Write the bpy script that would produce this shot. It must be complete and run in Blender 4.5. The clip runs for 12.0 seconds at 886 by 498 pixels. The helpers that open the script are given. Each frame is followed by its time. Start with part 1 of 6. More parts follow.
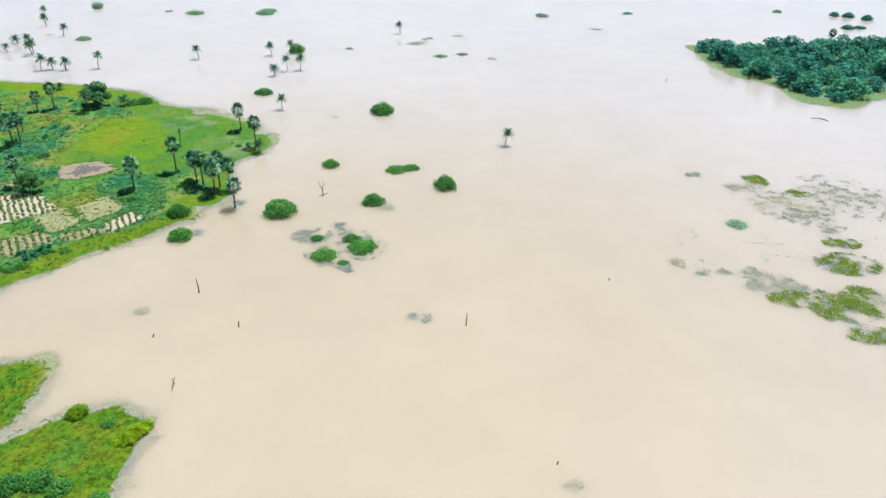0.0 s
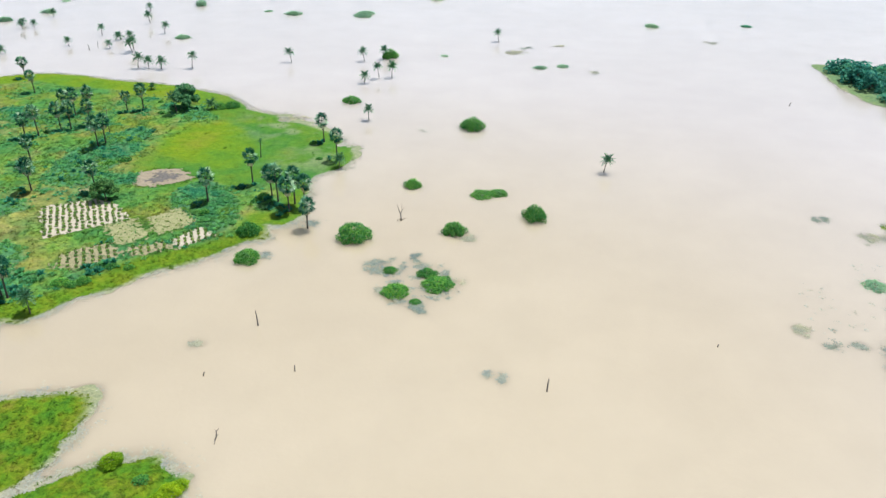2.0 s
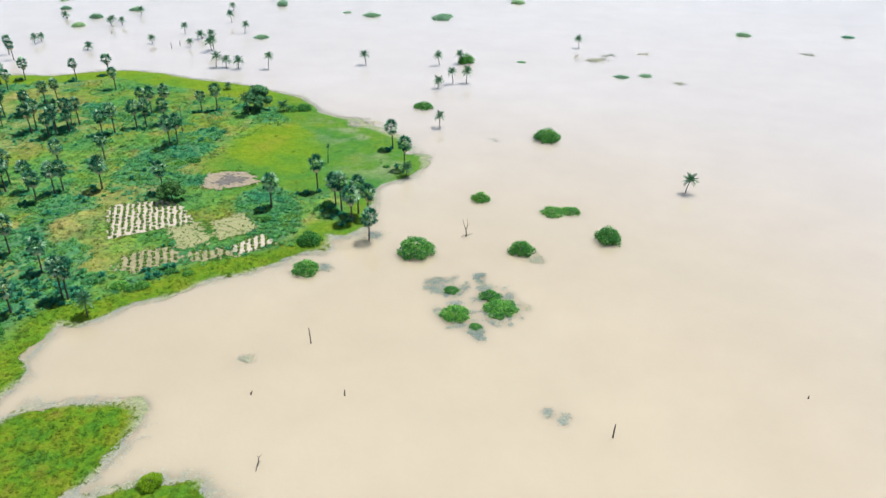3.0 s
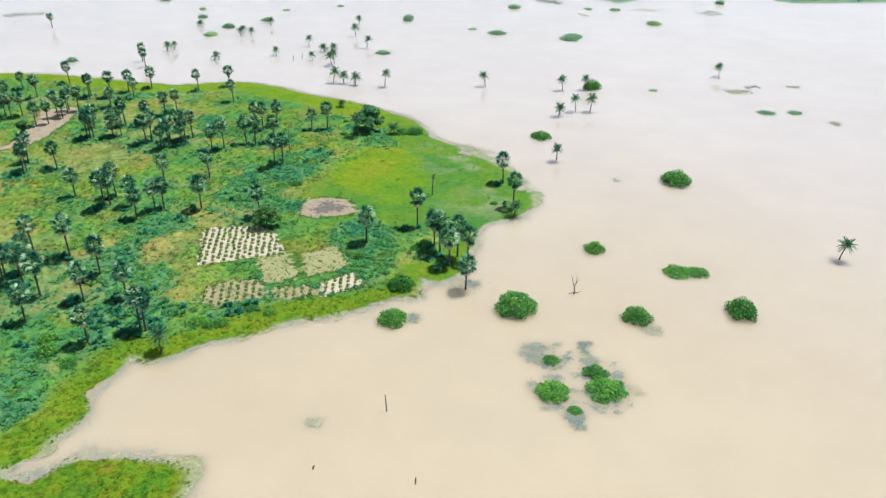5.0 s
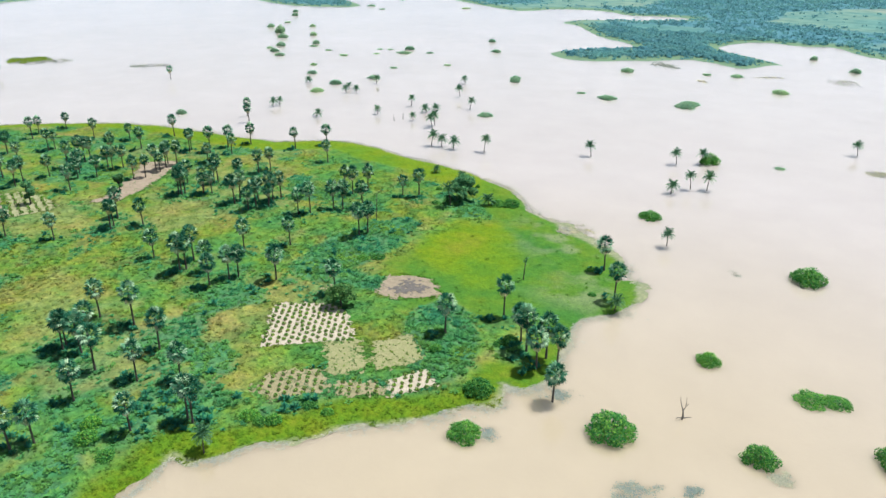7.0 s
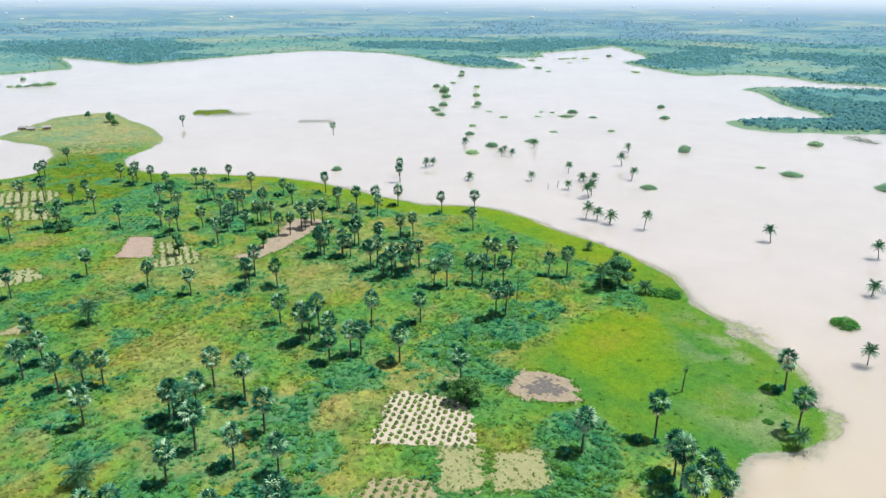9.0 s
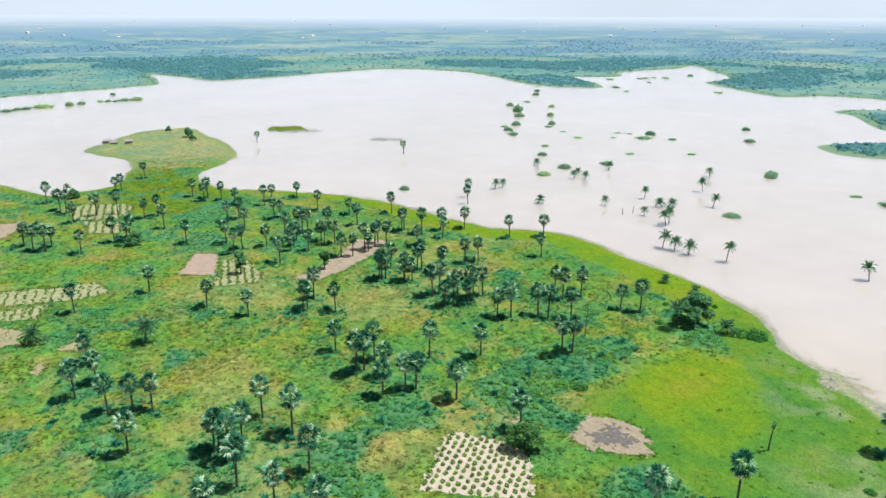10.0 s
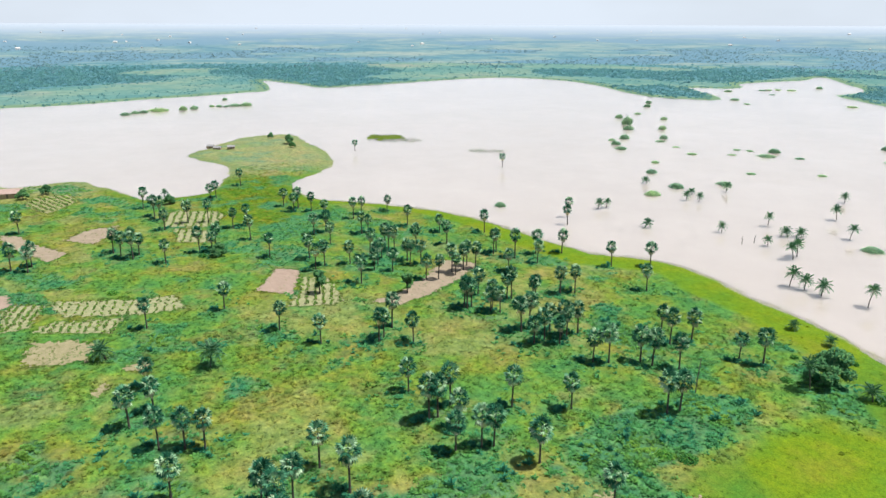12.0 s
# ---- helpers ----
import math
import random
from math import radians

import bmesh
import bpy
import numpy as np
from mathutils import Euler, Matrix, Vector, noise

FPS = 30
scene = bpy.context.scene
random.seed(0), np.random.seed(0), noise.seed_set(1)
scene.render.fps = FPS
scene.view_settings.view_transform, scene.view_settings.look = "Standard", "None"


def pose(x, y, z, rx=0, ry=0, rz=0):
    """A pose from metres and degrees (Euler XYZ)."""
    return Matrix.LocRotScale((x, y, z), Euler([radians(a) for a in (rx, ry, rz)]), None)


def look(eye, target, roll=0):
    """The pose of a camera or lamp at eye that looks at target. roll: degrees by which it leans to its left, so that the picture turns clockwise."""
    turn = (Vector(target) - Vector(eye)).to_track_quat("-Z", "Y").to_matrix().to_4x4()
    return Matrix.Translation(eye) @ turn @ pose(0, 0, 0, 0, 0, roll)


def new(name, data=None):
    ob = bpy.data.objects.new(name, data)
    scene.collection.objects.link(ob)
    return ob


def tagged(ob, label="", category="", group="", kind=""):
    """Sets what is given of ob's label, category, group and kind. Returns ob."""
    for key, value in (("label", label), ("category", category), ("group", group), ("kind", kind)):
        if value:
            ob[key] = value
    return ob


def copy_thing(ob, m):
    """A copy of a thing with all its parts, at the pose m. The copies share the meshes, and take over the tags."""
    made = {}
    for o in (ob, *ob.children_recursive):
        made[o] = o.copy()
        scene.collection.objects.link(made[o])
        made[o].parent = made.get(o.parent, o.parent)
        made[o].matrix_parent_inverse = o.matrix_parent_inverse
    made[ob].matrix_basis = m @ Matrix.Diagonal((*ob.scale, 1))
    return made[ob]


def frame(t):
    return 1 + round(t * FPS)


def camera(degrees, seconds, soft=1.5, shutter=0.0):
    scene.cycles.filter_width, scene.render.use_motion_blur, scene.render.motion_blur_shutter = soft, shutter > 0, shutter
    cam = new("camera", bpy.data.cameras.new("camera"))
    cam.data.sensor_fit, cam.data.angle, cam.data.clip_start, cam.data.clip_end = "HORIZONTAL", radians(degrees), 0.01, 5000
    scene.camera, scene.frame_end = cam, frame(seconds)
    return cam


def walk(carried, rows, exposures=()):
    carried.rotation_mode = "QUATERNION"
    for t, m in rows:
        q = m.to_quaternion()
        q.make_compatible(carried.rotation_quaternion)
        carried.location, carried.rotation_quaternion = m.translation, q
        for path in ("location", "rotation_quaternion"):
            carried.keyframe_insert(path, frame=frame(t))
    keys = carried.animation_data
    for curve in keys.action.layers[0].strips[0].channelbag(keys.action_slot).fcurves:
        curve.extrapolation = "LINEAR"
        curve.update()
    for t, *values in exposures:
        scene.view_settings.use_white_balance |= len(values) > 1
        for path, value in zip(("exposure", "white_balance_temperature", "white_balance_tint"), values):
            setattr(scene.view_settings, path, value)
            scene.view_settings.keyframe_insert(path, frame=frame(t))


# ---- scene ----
# The camera: a drone some 80 m up that flies forward and swings to its left.
cam = camera(63.0, 12.0)
PATH = [
    (0, (0.738, 0.764, 83.439), (-0.282, 35.984, 64.499), 0.8),
    (0.5, (0.683, 5.743, 83.366), (-1.097, 40.923, 64.426), 0.9),
    (1, (0.559, 10.661, 83.265), (-2.261, 45.781, 64.305), 0.9),
    (1.5, (0.364, 15.449, 83.128), (-3.716, 50.449, 64.168), 1.0),
    (2, (0.137, 20.231, 82.953), (-5.643, 54.971, 63.993), 0.9),
    (2.5, (-0.192, 24.926, 82.740), (-8.032, 59.266, 63.780), 0.7),
    (3, (-0.683, 29.658, 82.582), (-10.223, 63.578, 63.622), 0.7),
    (5, (-4.901, 49.041, 82.683), (-20.341, 80.961, 64.183), 0.5),
    (5.5, (-6.541, 53.960, 82.666), (-23.281, 85.480, 64.606), 0.6),
    (6, (-8.344, 58.888, 82.635), (-26.404, 90.028, 65.235), 0.6),
    (6.5, (-10.399, 63.862, 82.622), (-29.759, 94.602, 65.902), 0.5),
    (7, (-12.692, 68.645, 82.599), (-33.452, 98.865, 66.599), 0.5),
    (9, (-24.034, 86.831, 81.829), (-51.834, 112.391, 68.669), 0.3),
    (9.5, (-27.243, 90.990, 81.626), (-56.463, 115.190, 68.906), 0.3),
    (10, (-30.617, 94.900, 81.402), (-61.137, 117.640, 69.122), 0.2),
    (10.5, (-34.237, 98.641, 81.171), (-65.917, 119.901, 69.171), 0.2),
    (11, (-37.996, 102.299, 81.000), (-70.476, 122.399, 69.100), 0.2),
    (11.5, (-41.965, 105.738, 80.856), (-75.045, 124.798, 68.956), 0.3),
    (12, (-46.032, 108.958, 80.738), (-79.652, 127.098, 68.838), 0.2),
]
# exposure and white balance: the picture warms a little on the way
GRADE = [(0, 0.13, 6290, 10), (2.5, 0.13, 6360, 10), (5, 0.13, 6460, 10), (9.5, 0.13, 6530, 10), (12, 0.12, 6820, 11)]
walk(cam, [(t, look(eye, target, roll)) for t, eye, target, roll in PATH], GRADE)

# ---- light ----
SUN_ELEVATION, SUN_AZIMUTH = 67.0, 31.0     # degrees; azimuth from +y towards +x
world = bpy.data.worlds.new("world")
scene.world = world
world.use_nodes = True
wn, wl = world.node_tree.nodes, world.node_tree.links
sky = wn.new("ShaderNodeTexSky")
sky.sky_type = "NISHITA"
sky.sun_disc = False
sky.sun_elevation = radians(SUN_ELEVATION)
sky.sun_rotation = radians(SUN_AZIMUTH)
sky.air_density, sky.dust_density, sky.ozone_density = 1.0, 1.0, 1.5
# white haze, thick towards the horizon, and thin cloud over the whole sky
sky_co = wn.new("ShaderNodeTexCoord")
sky_map = wn.new("ShaderNodeMapping")
sky_map.inputs["Scale"].default_value = (1.0, 1.0, 3.0)
cloud = wn.new("ShaderNodeTexNoise")
cloud.inputs["Scale"].default_value = 1.6
cloud.inputs["Detail"].default_value = 5.0
split = wn.new("ShaderNodeSeparateXYZ")
haze = wn.new("ShaderNodeMapRange")
haze.interpolation_type = "SMOOTHSTEP"
for key, value in (("From Min", 0.0), ("From Max", 0.42), ("To Min", 0.98), ("To Max", 0.18)):
    haze.inputs[key].default_value = value
veil = wn.new("ShaderNodeMath")
veil.operation = "MULTIPLY_ADD"
veil.use_clamp = True
veil.inputs[1].default_value = 0.75
cloud_mix = wn.new("ShaderNodeMix")
cloud_mix.data_type = "RGBA"
cloud_mix.inputs[7].default_value = (11.4, 13.2, 15.5, 1)
shift = wn.new("ShaderNodeMath")
shift.operation = "SUBTRACT"
shift.inputs[1].default_value = 0.5
wl.new(sky_co.outputs["Generated"], sky_map.inputs["Vector"])
wl.new(sky_co.outputs["Generated"], split.inputs[0])
wl.new(split.outputs["Z"], haze.inputs["Value"])
wl.new(sky_map.outputs[0], cloud.inputs["Vector"])
wl.new(cloud.outputs["Fac"], shift.inputs[0])
wl.new(shift.outputs[0], veil.inputs[0])
wl.new(haze.outputs[0], veil.inputs[2])
wl.new(veil.outputs[0], cloud_mix.inputs[0])
wl.new(sky.outputs[0], cloud_mix.inputs[6])
wl.new(cloud_mix.outputs[2], wn["Background"].inputs["Color"])
wn["Background"].inputs["Strength"].default_value = 0.06

sun_data = bpy.data.lights.new("sun", "SUN")
sun_data.energy, sun_data.angle, sun_data.color = 4.8, radians(1.8), (1.0, 0.985, 0.95)
sun = new("sun", sun_data)
sun_dir = Vector((math.sin(radians(SUN_AZIMUTH)) * math.cos(radians(SUN_ELEVATION)),
                  math.cos(radians(SUN_AZIMUTH)) * math.cos(radians(SUN_ELEVATION)), math.sin(radians(SUN_ELEVATION))))
sun.matrix_world = look(sun_dir * 300, (0, 0, 0))

# ---- materials ----
def material(name, rough=0.8):
    m = bpy.data.materials.new(name)
    m.use_nodes = True
    n, l = m.node_tree.nodes, m.node_tree.links
    b = n["Principled BSDF"]
    b.inputs["Roughness"].default_value = rough
    return m, n, l, b


def noise_node(n, l, scale, detail=4.0, coords=None, rough=0.55):
    t = n.new("ShaderNodeTexNoise")
    t.inputs["Scale"].default_value = scale
    t.inputs["Detail"].default_value = detail
    t.inputs["Roughness"].default_value = rough
    if coords:
        l.new(coords, t.inputs["Vector"])
    return t.outputs["Fac"]


def ramp(n, l, fac, stops):
    r = n.new("ShaderNodeValToRGB")
    e = r.color_ramp.elements
    while len(e) < len(stops):
        e.new(0.5)
    for k, (p, c) in enumerate(stops):
        e[k].position, e[k].color = p, (*c, 1)
    l.new(fac, r.inputs[0])
    return r.outputs[0]


def mix(n, l, fac, a, b, mode="MIX"):
    x = n.new("ShaderNodeMix")
    x.data_type, x.blend_type = "RGBA", mode
    for socket, v in ((0, fac), (6, a), (7, b)):
        if hasattr(v, "is_linked"):
            l.new(v, x.inputs[socket])
        else:
            x.inputs[socket].default_value = (*v, 1) if isinstance(v, tuple) else v
    return x.outputs[2]


def bump(n, l, b, height, strength, distance):
    u = n.new("ShaderNodeBump")
    u.inputs["Strength"].default_value, u.inputs["Distance"].default_value = strength, distance
    l.new(height, u.inputs["Height"])
    l.new(u.outputs[0], b.inputs["Normal"])


def position(n):
    return n.new("ShaderNodeNewGeometry").outputs["Position"]


def attribute(n, name):
    a = n.new("ShaderNodeAttribute")
    a.attribute_name = name
    return a.outputs["Fac"]


def soft_normal(n, l, up, *shaders):
    """Blades too fine to build: light falls on them as on a mat that faces partly up."""
    a = n.new("ShaderNodeVectorMath")
    a.inputs[1].default_value = (0, 0, up)
    u = n.new("ShaderNodeVectorMath")
    u.operation = "NORMALIZE"
    l.new(n.new("ShaderNodeNewGeometry").outputs["Normal"], a.inputs[0])
    l.new(a.outputs[0], u.inputs[0])
    for b in shaders:
        l.new(u.outputs[0], b.inputs["Normal"])


def foliage(name, dark, mid, light, rough=0.55, through_light=0.25, spec=0.4, middle=0.5, vary=True, soft=0.0, patches=0.35):
    """Leaves that vary from leaf to leaf and from plant to plant, and let some light through."""
    m, n, l, b = material(name, rough)
    island = n.new("ShaderNodeNewGeometry").outputs["Random Per Island"]
    plant = n.new("ShaderNodeObjectInfo").outputs["Random"]
    leaf = ramp(n, l, island, [(0.0, dark), (middle, mid), (1.0, light)])
    tone = ramp(n, l, plant, [(0.0, (0.68, 0.78, 0.8)), (0.6, (1.0, 1.0, 1.0)), (1.0, (1.35, 1.2, 0.95))])
    col = mix(n, l, 1.0 if vary else 0.0, leaf, tone, "MULTIPLY")
    patch = noise_node(n, l, patches, 3, position(n))
    col = mix(n, l, 1.0, col, ramp(n, l, patch, [(0.3, (0.76, 0.83, 0.9)), (0.7, (1.18, 1.12, 0.96))]), "MULTIPLY")
    l.new(col, b.inputs["Base Color"])
    b.inputs["Specular IOR Level"].default_value = spec
    t = n.new("ShaderNodeBsdfTranslucent")
    l.new(col, t.inputs["Color"])
    s = n.new("ShaderNodeMixShader")
    s.inputs[0].default_value = through_light
    l.new(b.outputs[0], s.inputs[1])
    l.new(t.outputs[0], s.inputs[2])
    l.new(s.outputs[0], n["Material Output"].inputs["Surface"])
    if soft:
        soft_normal(n, l, soft, b)
    return m


def plain(name, a, b_col, scale, rough=0.85, relief=0.3, depth=0.05):
    m, n, l, b = material(name, rough)
    p = position(n)
    big, fine = noise_node(n, l, scale, 5, p), noise_node(n, l, scale * 9, 3, p)
    col = mix(n, l, big, a, b_col)
    col = mix(n, l, 1.0, col, ramp(n, l, fine, [(0.25, (0.72, 0.72, 0.72)), (0.75, (1.2, 1.2, 1.2))]), "MULTIPLY")
    l.new(col, b.inputs["Base Color"])
    bump(n, l, b, fine, relief, depth)
    return m


def make_water():
    """Silty flood water: warm in the shallow bay, painted paler farther out for sky sheen and haze, ruffled by small
    waves.
    """
    m, n, l, b = material("muddy_water", 0.1)
    p = position(n)
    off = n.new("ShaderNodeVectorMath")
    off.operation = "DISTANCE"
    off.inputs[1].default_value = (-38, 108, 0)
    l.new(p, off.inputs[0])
    lake_sheen = n.new("ShaderNodeMapRange")
    lake_sheen.interpolation_type = "SMOOTHSTEP"
    lake_sheen.inputs["From Min"].default_value, lake_sheen.inputs["From Max"].default_value = 40, 235
    l.new(off.outputs["Value"], lake_sheen.inputs["Value"])
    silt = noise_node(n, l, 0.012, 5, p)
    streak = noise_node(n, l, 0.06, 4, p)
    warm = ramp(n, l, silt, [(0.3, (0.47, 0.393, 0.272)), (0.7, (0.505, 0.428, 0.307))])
    # lighter base colour that stands in for the sky's reflection over distant water
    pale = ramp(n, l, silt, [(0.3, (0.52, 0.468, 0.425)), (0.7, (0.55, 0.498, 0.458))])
    col = mix(n, l, lake_sheen.outputs[0], warm, pale)
    col = mix(n, l, 1.0, col, ramp(n, l, streak, [(0.3, (0.97, 0.97, 0.97)), (0.7, (1.02, 1.02, 1.02))]), "MULTIPLY")
    l.new(col, b.inputs["Base Color"])
    b.inputs["IOR"].default_value = 2.0
    # light wanders some metres through the silt before it comes out
    b.subsurface_method = "BURLEY"
    b.inputs["Subsurface Weight"].default_value = 1.0
    b.inputs["Subsurface Radius"].default_value = (1.0, 1.0, 1.0)
    b.inputs["Subsurface Scale"].default_value = 5.0
    bump(n, l, b, noise_node(n, l, 0.9, 4, p, 0.6), 0.16, 0.16)
    return m


def grass_colour(n, l, p):
    """Savanna grass: green, yellow, olive and dry patches, wet meadow by the water, darker under scrub and, as painted
    shade, beside the palms.
    """
    big, mid = noise_node(n, l, 0.045, 6, p, 0.62), noise_node(n, l, 0.22, 5, p, 0.6)
    clump, fine = noise_node(n, l, 0.75, 4, p, 0.6), noise_node(n, l, 2.4, 4, p, 0.6)
    shift = n.new("ShaderNodeVectorMath")
    shift.inputs[1].default_value = (371.0, 158.0, 40.0)
    l.new(p, shift.inputs[0])
    other = noise_node(n, l, 0.085, 5, shift.outputs[0], 0.62)
    grass = ramp(n, l, big, [(0.30, (0.055, 0.215, 0.072)), (0.42, (0.095, 0.245, 0.06)), (0.51, (0.145, 0.26, 0.042)), (0.59, (0.20, 0.245, 0.042)), (0.70, (0.27, 0.25, 0.085))])
    grass = mix(n, l, ramp(n, l, other, [(0.50, (0.0, 0.0, 0.0)), (0.66, (0.6, 0.6, 0.6))]), grass, (0.25, 0.21, 0.075))
    grass = mix(n, l, ramp(n, l, other, [(0.34, (0.6, 0.6, 0.6)), (0.46, (0.0, 0.0, 0.0))]), grass, (0.075, 0.245, 0.055))
    grass = mix(n, l, 1.0, grass, ramp(n, l, mid, [(0.32, (0.68, 0.84, 0.9)), (0.68, (1.22, 1.16, 0.96))]), "MULTIPLY")
    dry = ramp(n, l, mid, [(0.3, (0.24, 0.225, 0.055)), (0.7, (0.41, 0.35, 0.17))])
    col = mix(n, l, attribute(n, "dry"), grass, dry)
    wet = ramp(n, l, big, [(0.34, (0.055, 0.185, 0.034)), (0.48, (0.08, 0.207, 0.026)), (0.60, (0.118, 0.215, 0.022)), (0.70, (0.17, 0.218, 0.045))])
    lime = ramp(n, l, big, [(0.34, (0.10, 0.225, 0.020)), (0.46, (0.13, 0.24, 0.014)), (0.56, (0.157, 0.243, 0.012)), (0.66, (0.195, 0.24, 0.02))])
    wet = mix(n, l, attribute(n, "lime"), wet, lime)
    wet = mix(n, l, 1.0, wet, ramp(n, l, mid, [(0.3, (0.84, 0.92, 0.92)), (0.7, (1.13, 1.07, 1.0))]), "MULTIPLY")
    meadow_zone = attribute(n, "meadow")
    col = mix(n, l, meadow_zone, col, wet)
    sedge = ramp(n, l, mid, [(0.3, (0.05, 0.165, 0.014)), (0.45, (0.09, 0.195, 0.010)), (0.56, (0.135, 0.20, 0.010)), (0.7, (0.19, 0.19, 0.024))])
    col = mix(n, l, attribute(n, "sedge"), col, sedge)
    col = mix(n, l, attribute(n, "scrub"), col, ramp(n, l, mid, [(0.3, (0.03, 0.185, 0.11)), (0.7, (0.08, 0.26, 0.10))]))
    col = mix(n, l, attribute(n, "mud"), col, (0.34, 0.33, 0.235))
    uneven = mix(n, l, 1.0, col, ramp(n, l, clump, [(0.32, (0.62, 0.68, 0.74)), (0.68, (1.22, 1.17, 1.08))]), "MULTIPLY")
    even = mix(n, l, 1.0, col, ramp(n, l, clump, [(0.3, (0.8, 0.84, 0.86)), (0.7, (1.15, 1.12, 1.08))]), "MULTIPLY")
    col = mix(n, l, meadow_zone, uneven, even)
    return col, fine


def make_ground():
    m, n, l, b = material("grassland", 0.9)
    col, fine = grass_colour(n, l, position(n))
    col = mix(n, l, 1.0, col, ramp(n, l, fine, [(0.30, (0.68, 0.73, 0.75)), (0.70, (1.2, 1.17, 1.12))]), "MULTIPLY")
    l.new(col, b.inputs["Base Color"])
    b.inputs["Specular IOR Level"].default_value = 0.1
    bump(n, l, b, fine, 0.35, 0.3)
    return m


def make_tuft():
    """Blades of the same grass, a little lighter, and different from blade to blade."""
    m, n, l, b = material("grass_blades", 0.8)
    col, fine = grass_colour(n, l, position(n))
    island = n.new("ShaderNodeNewGeometry").outputs["Random Per Island"]
    col = mix(n, l, 1.0, col, ramp(n, l, island, [(0.0, (0.85, 0.88, 0.85)), (0.6, (1.0, 1.0, 1.0)), (1.0, (1.25, 1.2, 1.2))]), "MULTIPLY")
    l.new(col, b.inputs["Base Color"])
    b.inputs["Specular IOR Level"].default_value = 0.2
    t = n.new("ShaderNodeBsdfTranslucent")
    l.new(col, t.inputs["Color"])
    s = n.new("ShaderNodeMixShader")
    s.inputs[0].default_value = 0.4
    l.new(b.outputs[0], s.inputs[1])
    l.new(t.outputs[0], s.inputs[2])
    l.new(s.outputs[0], n["Material Output"].inputs["Surface"])
    soft_normal(n, l, 3.0, b)
    return m


def make_scrub():
    """Leafy scrub that turns from teal to fresh green from bush to bush."""
    m, n, l, b = material("scrub_leaf", 0.8)
    p = position(n)
    bush, patch = noise_node(n, l, 0.42, 2, p, 0.5), noise_node(n, l, 0.07, 4, p, 0.6)
    col = ramp(n, l, patch, [(0.36, (0.072, 0.345, 0.185)), (0.5, (0.12, 0.385, 0.135)), (0.64, (0.205, 0.41, 0.085))])
    col = mix(n, l, 1.0, col, ramp(n, l, bush, [(0.3, (0.72, 0.8, 0.85)), (0.7, (1.3, 1.2, 1.05))]), "MULTIPLY")
    island = n.new("ShaderNodeNewGeometry").outputs["Random Per Island"]
    col = mix(n, l, 1.0, col, ramp(n, l, island, [(0.0, (0.8, 0.84, 0.86)), (1.0, (1.2, 1.16, 1.12))]), "MULTIPLY")
    l.new(col, b.inputs["Base Color"])
    b.inputs["Specular IOR Level"].default_value = 0.1
    t = n.new("ShaderNodeBsdfTranslucent")
    l.new(col, t.inputs["Color"])
    s = n.new("ShaderNodeMixShader")
    s.inputs[0].default_value = 0.5
    l.new(b.outputs[0], s.inputs[1])
    l.new(t.outputs[0], s.inputs[2])
    l.new(s.outputs[0], n["Material Output"].inputs["Surface"])
    soft_normal(n, l, 3.0, b)
    return m


def make_palm_leaf():
    """Fan leaves: most dark green, some at random painted pale as sunlit waxy highlights."""
    m, n, l, b = material("fan_palm_leaf", 0.7)
    pick = n.new("ShaderNodeMath")
    l.new(n.new("ShaderNodeNewGeometry").outputs["Random Per Island"], pick.inputs[0])
    l.new(n.new("ShaderNodeObjectInfo").outputs["Random"], pick.inputs[1])
    part_of = n.new("ShaderNodeMath")
    part_of.operation = "FRACT"
    l.new(pick.outputs[0], part_of.inputs[0])
    col = ramp(n, l, part_of.outputs[0], [(0.0, (0.009, 0.075, 0.045)), (0.58, (0.03, 0.16, 0.09)), (0.72, (0.15, 0.38, 0.22)), (1.0, (0.52, 0.71, 0.46))])
    vein = noise_node(n, l, 3.0, 3, position(n))
    col = mix(n, l, 1.0, col, ramp(n, l, vein, [(0.3, (0.8, 0.82, 0.84)), (0.7, (1.16, 1.14, 1.1))]), "MULTIPLY")
    l.new(col, b.inputs["Base Color"])
    b.inputs["Specular IOR Level"].default_value = 0.08
    t = n.new("ShaderNodeBsdfTranslucent")
    l.new(col, t.inputs["Color"])
    s = n.new("ShaderNodeMixShader")
    s.inputs[0].default_value = 0.1
    l.new(b.outputs[0], s.inputs[1])
    l.new(t.outputs[0], s.inputs[2])
    l.new(s.outputs[0], n["Material Output"].inputs["Surface"])
    return m


def make_far_ground():
    m, n, l, b = material("hazed_far_fields", 0.95)
    p = position(n)
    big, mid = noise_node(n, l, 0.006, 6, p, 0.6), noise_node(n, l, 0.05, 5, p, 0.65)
    # field and wood tones carry painted haze, so they are bluer and paler
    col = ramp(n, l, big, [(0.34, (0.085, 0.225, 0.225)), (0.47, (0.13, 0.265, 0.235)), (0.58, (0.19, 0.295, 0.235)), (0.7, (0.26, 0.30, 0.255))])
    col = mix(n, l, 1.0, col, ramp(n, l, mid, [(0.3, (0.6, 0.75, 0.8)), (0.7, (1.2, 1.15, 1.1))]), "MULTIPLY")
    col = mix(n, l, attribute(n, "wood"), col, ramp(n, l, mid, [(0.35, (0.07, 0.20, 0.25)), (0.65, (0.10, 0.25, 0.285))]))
    col = mix(n, l, attribute(n, "bank"), col, (0.15, 0.25, 0.15))
    l.new(col, b.inputs["Base Color"])
    b.inputs["Specular IOR Level"].default_value = 0.1
    return m


